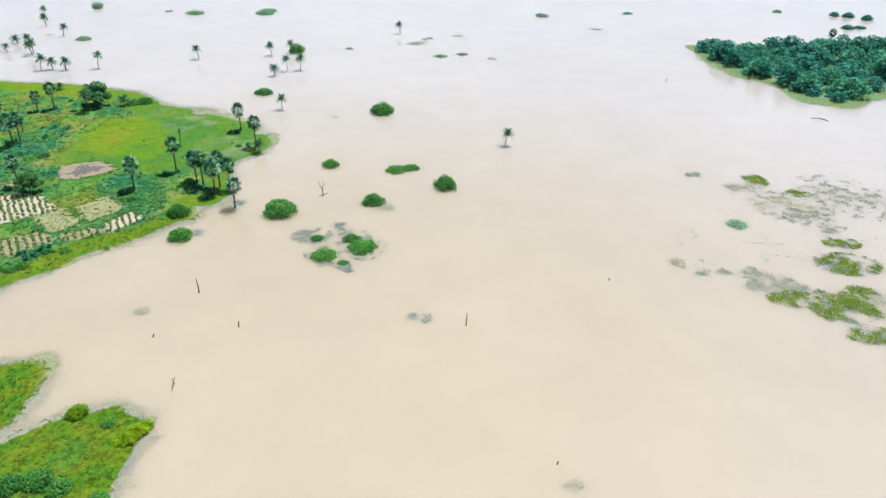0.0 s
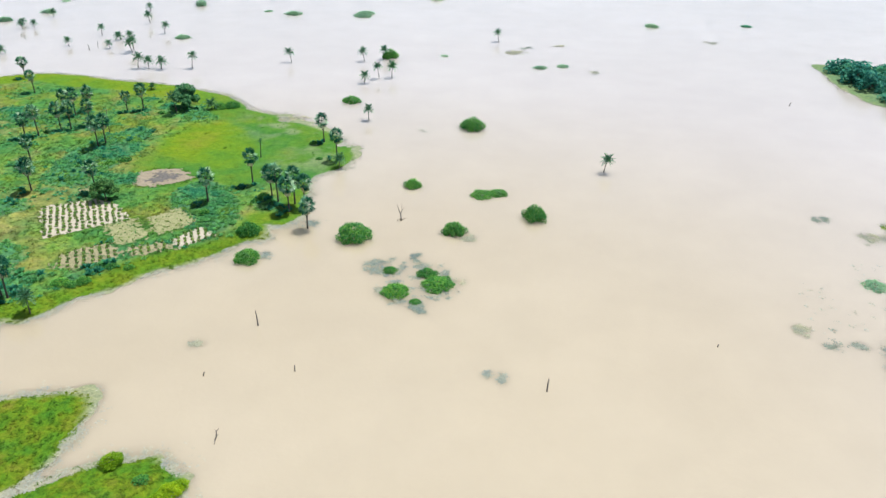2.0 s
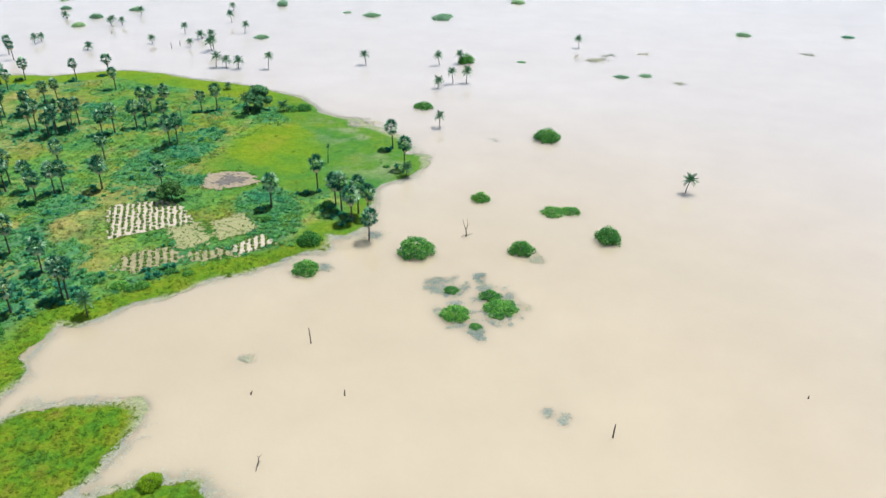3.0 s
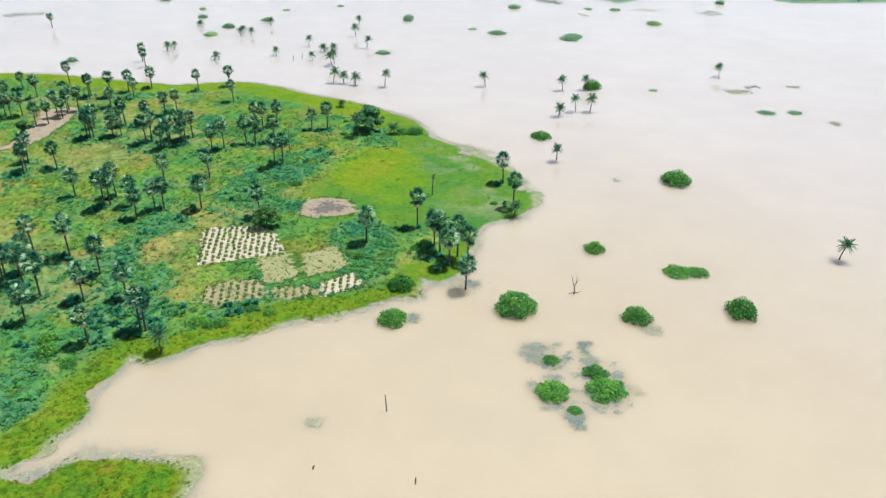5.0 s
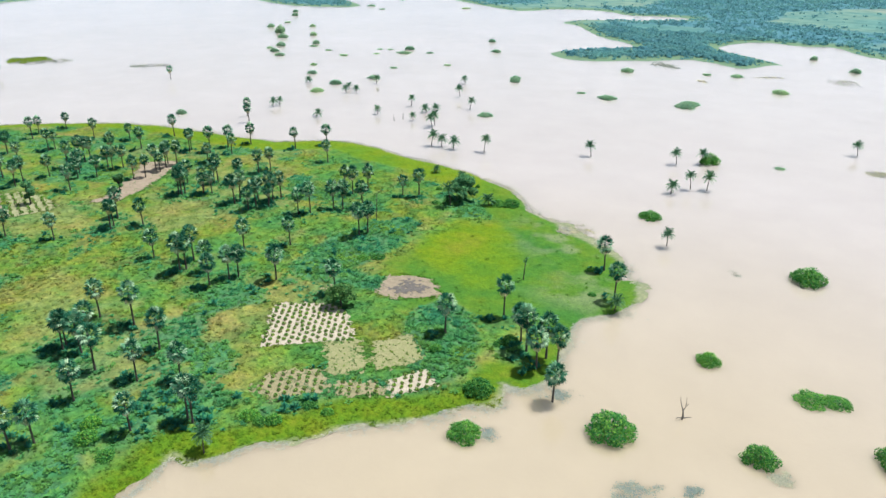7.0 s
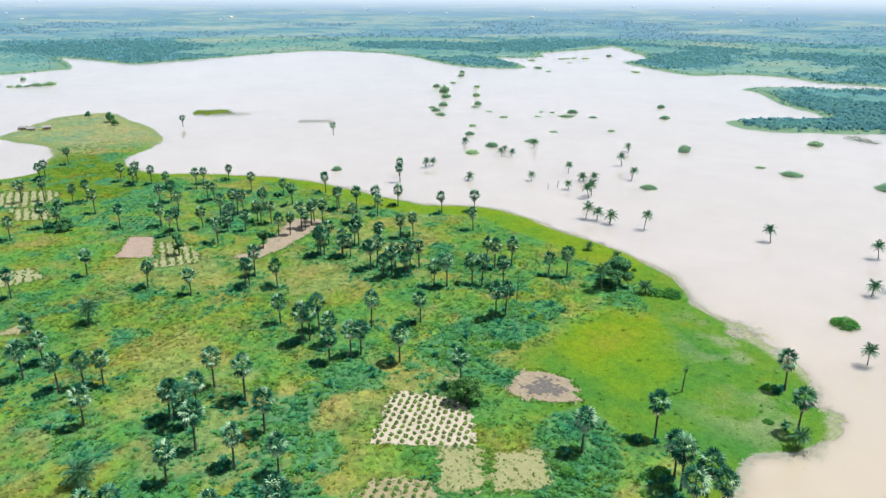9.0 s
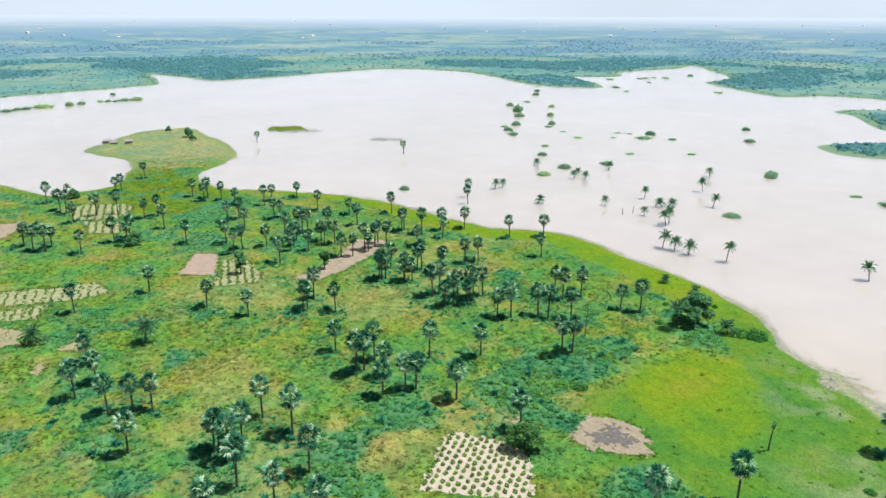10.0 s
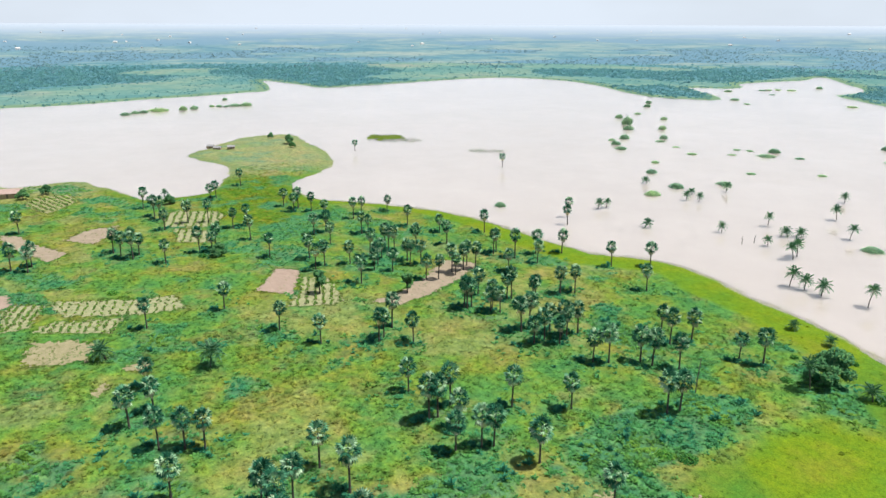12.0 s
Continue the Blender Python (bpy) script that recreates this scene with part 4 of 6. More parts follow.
HUB = np.array([-40.0, 100.0])


def far_height(x, y, d):
    out = np.clip(-d, -30, 3500)
    r = np.hypot(np.asarray(x) - HUB[0], np.asarray(y) - HUB[1])
    return np.clip(out * 0.06, -1.0, 1.2) + 74.0 * step01(r, 1500, 7600) / step01(4850, 1500, 7600) * step01(out, 0, 200)


def meads_at(x, y, off):
    """1 on the open meadows of the western shore, off metres from the lake."""
    return step01(x, -760, -840) * step01(y, 420, 340) * step01(off, 190, 110)


def wood_near(x, y):
    return step01(fbm(x, y, 160, 4, 6.6) + 0.05 * step01(np.asarray(x), -560, -400), 0.435, 0.53)


def wood_far(x, y):
    return step01(fbm(x, y, 260, 4, 2.2), 0.46, 0.56)


def ring_sheet(name, angles, radii, material_used, label, category):
    a, r = np.meshgrid(np.radians(angles), radii, indexing="ij")
    x, y = (HUB[0] - np.sin(a) * r).ravel(), (HUB[1] + np.cos(a) * r).ravel()
    d = signed_distance(x, y, LAKE)
    na, nr = len(angles), len(radii)
    ids = np.arange(na * nr).reshape(na, nr)
    keep = (d < 12).reshape(na, nr)
    cell = keep[:-1, :-1] & keep[1:, :-1] & keep[1:, 1:] & keep[:-1, 1:]
    f = np.stack([ids[:-1, :-1][cell], ids[:-1, 1:][cell], ids[1:, 1:][cell], ids[1:, :-1][cell]], 1)
    used, inverse = np.unique(f, return_inverse=True)
    v = np.stack([x, y, far_height(x, y, d)], 1)[used]
    me = mesh_arrays(name, v, inverse.reshape(f.shape), [material_used], smooth=True)
    dense = np.where(np.hypot(x - HUB[0], y - HUB[1]) < 1600, wood_near(x, y), wood_far(x, y)) * step01(-d, 5, 25) * (1 - 0.93 * meads_at(x, y, -d))
    me.attributes.new("wood", "FLOAT", "POINT").data.foreach_set("value", dense[used].astype(np.float32))
    me.attributes.new("bank", "FLOAT", "POINT").data.foreach_set("value", step01(-d, 26, 8)[used].astype(np.float32))
    return tagged(new(name, me), label, category, kind="structure")


sector = np.arange(-12.0, 112.0, 0.25)
rest = np.arange(111.75, 348.5, 3.0)
ring_sheet("far_shore", sector, np.concatenate([np.arange(420, 1100, 4.0), np.arange(1100, 1616, 12.0)]), HAZED_FAR_GROUND, "far lake shore with fields and scattered woods", "ground")
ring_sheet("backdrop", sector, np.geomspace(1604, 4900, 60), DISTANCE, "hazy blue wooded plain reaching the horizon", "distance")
ring_sheet("far_shore_behind", rest, np.arange(420, 1620, 30.0), HAZED_FAR_GROUND, "far lake shore with fields and scattered woods", "ground")
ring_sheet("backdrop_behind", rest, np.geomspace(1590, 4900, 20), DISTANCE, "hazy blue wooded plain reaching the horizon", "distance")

# ---- plants ----
def fan_leaf_quads(r, dry=False):
    """One fan leaf: a stalk and a pleated half-round blade, its stalk at the origin, along +x."""
    stalk, blade, n = r.uniform(0.95, 1.4), r.uniform(1.0, 1.35), 9
    q = [[(0, -0.03, 0), (stalk, -0.02, 0.05), (stalk, 0.02, 0.05), (0, 0.03, 0)]]
    droop = 0.6 if dry else 0.5
    for k in range(n):
        a0, a1 = (math.radians(-115 + 230 * (k + e) / n) for e in (0.04, 0.96))
        am = 0.5 * (a0 + a1)
        tip = blade * (0.82 + 0.18 * math.cos(am)) * r.uniform(0.88, 1.05)
        pt = lambda a, d, z: (stalk + d * math.cos(a), d * math.sin(a), 0.05 + z)
        q.append([pt(0, 0.05, 0), pt(a0, 0.62 * tip, 0.03 - droop * 0.35 * abs(math.sin(am))), pt(am, tip, -droop * (0.5 + abs(math.sin(am)))),
                  pt(a1, 0.62 * tip, -0.06 - droop * 0.35 * abs(math.sin(am)))])
    return np.array(q)


def turned(quads, m):
    m = np.array(m)
    return quads @ m[:3, :3].T + m[:3, 3]


def fan_poses(r, count):
    """Where the leaves of one crown stand: a ball of leaves from upright to hanging."""
    out = []
    for k in range(count):
        up = 74 - 106 * ((k + 0.5) / count) ** 0.95 + r.uniform(-13, 13)
        out.append(pose(0, 0, 0.35 - 0.7 * k / count, r.uniform(-25, 25), -up, 137.5 * k + r.uniform(-15, 15)))
    return out


FAN_LEAVES = [fan_mesh("fan_leaf", [fan_leaf_quads(np.random.default_rng(40 + k))], PALM_LEAF) for k in range(3)]
DRY_LEAVES = [quad_mesh("dry_leaf", fan_leaf_quads(np.random.default_rng(50 + k), True), [DEAD_LEAF]) for k in range(2)]


def make_fan_palm(seed, split, trunk_height):
    """A fan palm with its foot at the origin. split: each leaf a mesh of its own."""
    r = np.random.default_rng(seed)
    palm = thing("fan_palm", "tall fan palm with slim trunk and round grey-green crown", "palm tree", "fan palms of the headland")
    lean = r.uniform(-0.35, 0.35, 2)
    pts = [(lean[0] * (z / trunk_height) ** 2, lean[1] * (z / trunk_height) ** 2, z) for z in np.linspace(-0.4, trunk_height, 9)]
    rad = [0.30, 0.24, 0.21, 0.19, 0.185, 0.20, 0.20, 0.17, 0.15]
    part("trunk", tubes("trunk", [(pts, rad)], BARK, 9), palm)
    top = Matrix.Translation(pts[-1])
    stands = fan_poses(r, 30)
    dry = [pose(0, 0, -0.35, r.uniform(-30, 30), r.uniform(52, 76), 90 * k + r.uniform(-25, 25)) for k in range(4)]
    if split:
        for k, m in enumerate(stands):
            part("leaf", FAN_LEAVES[k % 3], palm, m=top @ m)
        for k, m in enumerate(dry):
            part("dry_leaf", DRY_LEAVES[k % 2], palm, "hanging straw-coloured dry leaf", m=top @ m)
    else:
        fans = [turned(fan_leaf_quads(np.random.default_rng(seed * 31 + k)), top @ m) for k, m in enumerate(stands)]
        part("crown", fan_mesh("crown", fans, PALM_LEAF), palm)
        q = np.concatenate([turned(fan_leaf_quads(np.random.default_rng(seed * 37 + k), True), top @ m) for k, m in enumerate(dry)])
        part("dry_leaves", quad_mesh("dry_leaves", q, [DEAD_LEAF]), palm, "skirt of dry straw-coloured leaves")
    return palm


def frond_quads(r, length):
    """One arching feather frond along +x."""
    n, q = 11, []
    spine = [(length * s, 0.0, 0.55 * length * s * (0.55 - s) * 1.6) for s in np.linspace(0, 1, n)]
    for k in range(n - 1):
        a, b = np.array(spine[k]), np.array(spine[k + 1])
        q.append([a + (0, -0.03, 0), b + (0, -0.02, 0), b + (0, 0.02, 0), a + (0, 0.03, 0)])
        if k < 1:
            continue
        reach = 0.62 * math.sin(math.pi * (0.12 + 0.8 * k / n)) * r.uniform(0.85, 1.1)
        for s in (-1, 1):
            tip = a + np.array((0.42 * reach, s * reach, -0.22 * reach))
            q.append([a, a + 0.5 * (tip - a) + (0.07, 0, 0.05), tip, a + 0.5 * (tip - a) - (0.07, 0, -0.02)])
            base = 0.5 * (a + b)
            tip = base + np.array((0.42 * reach, s * reach, -0.22 * reach))
            q.append([base, base + 0.5 * (tip - base) + (0.07, 0, 0.05), tip, base + 0.5 * (tip - base) - (0.07, 0, -0.02)])
    return np.array(q, float)


FRONDS = [quad_mesh("frond", frond_quads(np.random.default_rng(56 + k), 2.1), [FROND]) for k in range(4)]


def make_feather_palm(seed, trunk_height, fronds=24, length=2.35):
    r = np.random.default_rng(seed)
    palm = thing("feather_palm", "slim feather palm with arching fronds standing in flood water", "palm tree", "feather palms in the lake")
    lean = r.uniform(-0.9, 0.9, 2)
    pts = [(lean[0] * (z / trunk_height) ** 1.6 if z > 0 else 0, lean[1] * (z / trunk_height) ** 1.6 if z > 0 else 0, z) for z in np.linspace(-0.5, trunk_height, 7)]
    part("trunk", tubes("trunk", [(pts, np.linspace(0.17, 0.11, 7))], BARK, 7), palm)
    top = Matrix.Translation(pts[-1])
    for k in range(fronds):
        up = 76 - 104 * k / fronds + r.uniform(-9, 9)
        part("frond", FRONDS[k % 4], palm, m=top @ pose(0, 0, 0, 0, -up, 137.5 * k) @ Matrix.Scale(length * r.uniform(0.85, 1.12) / 2.1, 4))
    return palm


def lumpy_points(r, lobes, count, flat=1.0, loose=1.08):
    """Points and outward directions on the outside of a heap of balls. lobes: rows of x, y, z, radius."""
    lobes = np.asarray(lobes, float)
    pick = r.choice(len(lobes), count * 3, p=lobes[:, 3] ** 2 / (lobes[:, 3] ** 2).sum())
    d = unit(r.normal(0, 1, (count * 3, 3)))
    p = lobes[pick, :3] + d * lobes[pick, 3:] * r.uniform(0.72, loose, (count * 3, 1)) * np.array([1, 1, flat])
    inner = (np.linalg.norm((p[:, None] - lobes[None, :, :3]) / np.array([1, 1, flat]), axis=2) < lobes[None, :, 3] * 0.68).any(1)
    ok = ~inner & (p[:, 2] > 0.02)
    return p[ok][:count], d[ok][:count]


def make_bush(seed, leaf_material, label, count=3600, leaf=0.1):
    """A dome of leaves one metre in radius and height, on a few stems."""
    r = np.random.default_rng(seed)
    lobes = [(0, 0, 0.45, 0.5)]
    for k in range(20):
        a, d = 2.4 * k + r.uniform(-0.3, 0.3), 0.22 + 0.56 * math.sqrt((k + r.random()) / 20)
        rad = r.uniform(0.17, 0.30)
        lobes.append((d * math.cos(a), d * math.sin(a), max(0.08, (1 - d * d) * r.uniform(0.6, 0.85) - 0.1), rad))
    bush = thing("bush", label, "bush", "bushes standing in the flood")
    p, d = lumpy_points(r, lobes, count, 1.0, 1.3)
    part("foliage", quad_mesh("foliage", leaves(p, d + np.array((0, 0, 0.5)), leaf, 0.7 * leaf, r), [leaf_material]), bush)
    runs = []
    for k in range(6):
        a = 2 * math.pi * k / 6 + r.uniform(-0.3, 0.3)
        e = np.array([0.45 * math.cos(a), 0.45 * math.sin(a), r.uniform(0.4, 0.7)])
        runs.append(([(0.05 * math.cos(a), 0.05 * math.sin(a), -0.15), 0.5 * e + (0, 0, 0.05), e], [0.03, 0.022, 0.012]))
    part("stem", tubes("stem", runs, DEADWOOD, 5), bush)
    return bush


def make_tree(seed, leaf_material, label, slim=False, leaf_count=1900, leaf=0.07):
    """A broad tree of unit height: tapered trunk, limbs, and a crown of leaf clumps with gaps."""
    r = np.random.default_rng(seed)
    tree = thing("tree", label, "tree", "broadleaf trees")
    runs, lobes = [([(0, 0, -0.06), (0.01, 0.0, 0.15), (0.0, 0.015, 0.32), (0.01, 0.01, 0.55)], [0.035, 0.028, 0.024, 0.014])], []
    wide = 0.17 if slim else 0.36
    for k in range(11):
        a, d = 2.4 * k + r.uniform(-0.3, 0.3), wide * math.sqrt((k + 0.4) / 11)
        z = r.uniform(0.35, 0.85) if slim else 0.42 + 0.36 * (1 - (d / wide) ** 2) + r.uniform(-0.08, 0.1)
        e = np.array([d * math.cos(a), d * math.sin(a), z])
        lobes.append((*e, r.uniform(0.10, 0.17) * (0.75 if slim else 1.12)))
        if k == 0 and not slim:
            lobes.append((0, 0, 0.6, 0.24))
        runs.append(([(0, 0, 0.25 + 0.02 * k), 0.55 * e + np.array((0, 0, 0.12)), e], [0.014, 0.010, 0.005]))
    part("trunk", tubes("trunk", runs, BARK, 6), tree)
    p, d = lumpy_points(r, lobes, leaf_count)
    part("crown", quad_mesh("crown", leaves(p, d + np.array((0, 0, 0.5)), leaf, 0.72 * leaf, r), [leaf_material]), tree)
    return tree


def scatter(maker_list, rows):
    """Stand copies of the first things at rows of a kind and a pose; each first thing takes the last place of its kind."""
    out, last = [], {i: k for k, (i, m) in enumerate(rows)}
    for k, (i, m) in enumerate(rows):
        if last[i] != k:
            out.append(copy_thing(maker_list[i], m))
    for i, k in last.items():
        maker_list[i].matrix_basis = rows[k][1]
        out.append(maker_list[i])
    return out


# ---- fan palms of the headland ----
near_kinds = [make_fan_palm(100 + k, True, 6.9 + 0.5 * k) for k in range(3)]
far_kinds = [make_fan_palm(110 + k, False, 6.4 + 0.45 * k) for k in range(4)]
pz = ground_at([p[0] for p in ALL_PALMS], [p[1] for p in ALL_PALMS])
rows_near, rows_far = [], []
for k, (px, py) in enumerate(ALL_PALMS):
    size = 1.0 + 0.08 * math.sin(12.9 * k) + 0.04 * math.sin(5.1 * k)
    m = placed(px, py, float(pz[k]) - 0.05, (k * 83) % 360, size)
    if px > -182 and py < 245:
        rows_near.append((k % 3, m))
    else:
        rows_far.append((k % 4, m))
for k, (px, py) in enumerate(PALMS_FLOODED):
    ob = copy_thing(far_kinds[k % 4], placed(px, py, -0.3, 70 * k, 0.95))
    tagged(ob, "fan palm standing alone in the flood water", "palm tree", "palms in the lake")

ob = copy_thing(far_kinds[1], placed(189.5, 389.9, 0.3, 40, 1.0))
tagged(ob, "fan palm rising above the trees of the island", "palm tree", "palms in the lake")
scatter(near_kinds, rows_near)
scatter(far_kinds, rows_far)

# ---- feather palms ----
feather_kinds = [make_feather_palm(130 + k, (1.6, 2.9, 4.2, 5.6)[k]) for k in range(4)]
SHORE_KINDS = [(0, 1.35), (1, 1.35), (0, 0.8), (0, 0.8), (3, 1.05), (0, 1.1), (1, 0.9), (2, 0.85), (1, 0.9), (0, 1.3)]
sz = ground_at([p[0] for p in FEATHER_SHORE], [p[1] for p in FEATHER_SHORE])
for k, (px, py) in enumerate(FEATHER_SHORE):
    ob = copy_thing(feather_kinds[SHORE_KINDS[k][0]], placed(px, py, float(sz[k]) - 0.05, 50 * k, SHORE_KINDS[k][1]))
    tagged(ob, "young feather palm with dark fronds on the grass", "palm tree", "feather palms of the headland")

# a slim palm on the meadow that has lost its crown but for the spear
spear_palm = thing("feather_palm", "slim crownless palm with a spear of young leaves", "palm tree", "feather palms of the headland")
part("trunk", tubes("trunk", [([(0, 0, -0.2), (0.08, 0.05, 2.2), (0.25, 0.1, 4.6)], [0.17, 0.14, 0.12])], BARK, 7), spear_palm)
for k, up in enumerate((84, 78, 66, 30, -35)):
    part("frond", FRONDS[k % 4], spear_palm, m=pose(0.25, 0.1, 4.55, 0, -up, 100 * k) @ Matrix.Scale((1.0, 0.8, 0.55, 0.35, 0.4)[k], 4))
spear_palm.location = (-91, 219.6, float(ground_at(-91, 219.6)[0]))

rows = []
for k, (px, py, tall) in enumerate(FEATHER_FLOODED):
    tall = 0.8 * tall
    i = min(range(4), key=lambda j: abs((3.1, 4.4, 5.7, 7.1)[j] - tall))
    rows.append((i, placed(px, py, -0.05, (k * 67) % 360, min(1.25, max(0.8, tall / (3.1, 4.4, 5.7, 7.1)[i])))))
scatter(feather_kinds, rows)

# ---- bushes in the water ----
bush_kinds = [make_bush(150 + k, BUSH_LEAF, "dense rounded green bush rising out of the flood water") for k in range(4)]
low_kinds = [make_bush(160 + k, HAZED_BUSH_LEAF, "low green bush drowned to its crown in the lake", 1000, 0.19) for k in range(2)]
rows = [(k % 4, placed(x, y, -0.12, 77 * k, w * 1.02, w * 1.02, max(h, 0.45 * w))) for k, (x, y, w, h) in enumerate(BUSH_NEAR)]
scatter(bush_kinds, rows)
# the north-eastern bushes take the dark tree leaf in place of real shade
low_kinds.append(make_bush(162, TREE_LEAF, "bush standing in the lake, its shade put into dark leaves", 1000, 0.19))
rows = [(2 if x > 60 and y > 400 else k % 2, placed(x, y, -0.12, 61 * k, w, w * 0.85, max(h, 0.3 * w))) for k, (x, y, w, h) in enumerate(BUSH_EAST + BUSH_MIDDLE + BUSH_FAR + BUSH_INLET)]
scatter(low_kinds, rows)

# ---- single trees ----
round_tree = make_tree(170, GREEN_TREE_LEAF, "dark green broadleaf tree with a rounded crown on the grass", leaf_count=4200, leaf=0.062)
olive_tree = make_tree(171, OLIVE_LEAF, "olive-green tree with an open crown beside the yam field", leaf_count=3000)
slim_tree = make_tree(172, GREEN_TREE_LEAF, "slim upright dark green tree in the fields", slim=True)
TREES = [(round_tree, -137, 260.5, 9.8, 1.2), (olive_tree, -119.5, 181.2, 6.2, 1.25), (slim_tree, -249.4, 175.3, 8.4, 1.0), (slim_tree, -237.7, 199.8, 6.9, 1.1),
         (round_tree, -302, 155.3, 6.2, 1.15), (slim_tree, -339.2, 162.8, 3.6, 1.0), (round_tree, -392, 152.3, 5.2, 1.2), (round_tree, -347, 130.4, 4.0, 1.2),
         (round_tree, -568.1, 248.1, 5.0, 1.0), (round_tree, -538.9, 253, 7.4, 0.95), (round_tree, -522.7, 250.2, 5.2, 1.0), (round_tree, -440, 102, 5.5, 1.2), (round_tree, -433, 92.4, 5.5, 1.2)]
tz = ground_at([t[1] for t in TREES], [t[2] for t in TREES])
kinds = [round_tree, olive_tree, slim_tree]
scatter(kinds, [(kinds.index(t[0]), placed(t[1], t[2], float(tz[k]) - (0.14 * t[3] if t[0] is round_tree else 0.05), 100 * k, t[3] * t[4], t[3] * t[4], t[3])) for k, t in enumerate(TREES)])

# ---- trees of the east island ----
r = np.random.default_rng(11)
wood_kinds = [make_tree(180 + k, TREE_LEAF, "dense dark green tree in the thicket on the island", leaf_count=520, leaf=0.105) for k in range(4)]
rows, spots = [], []
while len(spots) < 290:
    x, y = r.uniform(108, 250, 1)[0], r.uniform(276, 415, 1)[0]
    inner = float(signed_distance([x], [y], ISLAND)[0])
    if inner < 3 + 6 * fbm(x, y, 15, 2, 3.3) or any((x - a) ** 2 + (y - b) ** 2 < 11 for a, b in spots):
        continue
    spots.append((x, y))
    h = r.uniform(3.0, 6.2) * (1.0 + 0.8 * (r.random() < 0.2))
    rows.append((len(spots) % 4, placed(x, y, -0.3 * h, r.uniform(0, 360), h * 1.5, h * 1.5, h * r.uniform(0.9, 1.35))))
for ob in scatter(wood_kinds, rows):
    tagged(ob, group="trees of the wooded island")

# ---- far woods: joined crowns ----
ico = bmesh.new()
bmesh.ops.create_icosphere(ico, subdivisions=1, radius=1.0)
ICO_V = np.array([v.co[:] for v in ico.verts])
ICO_F = np.array([[v.index for v in f.verts] for f in ico.faces])
ico.free()


def crowns(name, x, y, z, size, material_used, label, seed, per=10):
    """Many far tree crowns as one mesh: a lump of broad leafy sprays each."""
    r = np.random.default_rng(seed)
    n = len(x)
    d = unit(r.normal(0, 1, (n * per, 3)))
    d[:, 2] = np.abs(d[:, 2]) - 0.25
    wide = np.repeat(size * r.uniform(0.42, 0.62, n), per)
    tall = np.repeat(size * r.uniform(0.2, 0.48, n), per)
    p = np.repeat(np.stack([x, y, z], 1), per, 0)
    p[:, 2] += 0.45 * tall
    p = p + d * np.stack([wide, wide, 0.6 * tall], 1) * r.uniform(0.6, 1.05, (n * per, 1))
    q = leaves(p, d + np.array((0, 0, 0.8)), 1.0, 0.8, r, 0.45)
    mid = q.mean(1, keepdims=True)
    q = mid + (q - mid) * (0.8 * wide)[:, None, None]
    return tagged(new(name, quad_mesh(name, q, [material_used])), label, "woods", kind="stuff")


def far_points(count, r0, r1, seed):
    r = np.random.default_rng(seed)
    a, d = np.radians(r.uniform(-11, 110, count)), np.sqrt(r.uniform(r0 * r0, r1 * r1, count))
    return HUB[0] - np.sin(a) * d, HUB[1] + np.cos(a) * d, r


x, y, r = far_points(95000, 480, 1650, 21)
d = -signed_distance(x, y, LAKE)
dense = wood_near(x, y)
spit = ((x > -290) & (y < 700) & (y > 560)).astype(float)
meads = meads_at(x, y, d)
keep = (d > 7) & (r.random(len(x)) < np.maximum((0.05 + 0.9 * dense) * (1 - 0.8 * meads), 0.9 * spit * (d > 10)) * 0.9 * step01(np.hypot(x - HUB[0], y - HUB[1]), 1680, 1280))
x, y, d = x[keep], y[keep], d[keep]
size = r.uniform(2.8, 6.6, len(x)) * (1 - 0.4 * meads[keep])
px, py = r.uniform(-300, -70, 5000), r.uniform(535, 760, 5000)
pd = -signed_distance(px, py, LAKE)
ok = (pd > 6 + 6 * fbm(px, py, 30, 3, 9.9)) & (r.random(5000) < 0.75)
x, y, d, size = np.concatenate([x, px[ok]]), np.concatenate([y, py[ok]]), np.concatenate([d, pd[ok]]), np.concatenate([size, r.uniform(3.5, 6.5, int(ok.sum()))])
px, py, r = far_points(26000, 500, 1300, 27)
pd = -signed_distance(px, py, LAKE)
ok = (pd > 2) & (pd < 11) & (r.random(26000) < 0.8)
x, y, d, size = np.concatenate([x, px[ok]]), np.concatenate([y, py[ok]]), np.concatenate([d, pd[ok]]), np.concatenate([size, r.uniform(2.0, 4.0, int(ok.sum()))])
crowns("far_woods", x, y, far_height(x, y, -d), size, HAZED_FAR_LEAF, "woods and single trees along the far shore, tinted by haze", 22, 8)
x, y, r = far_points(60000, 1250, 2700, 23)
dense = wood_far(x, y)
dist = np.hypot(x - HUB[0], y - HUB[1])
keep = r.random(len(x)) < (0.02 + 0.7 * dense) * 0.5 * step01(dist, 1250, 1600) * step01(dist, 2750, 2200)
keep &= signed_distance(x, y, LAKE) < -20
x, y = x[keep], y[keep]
crowns("distant_woods", x, y, far_height(x, y, np.full(len(x), -900.0)), r.uniform(3.5, 8, len(x)), HAZY_DISTANT_LEAF, "distant woods on the plain, painted blue-grey for haze", 24, 6)

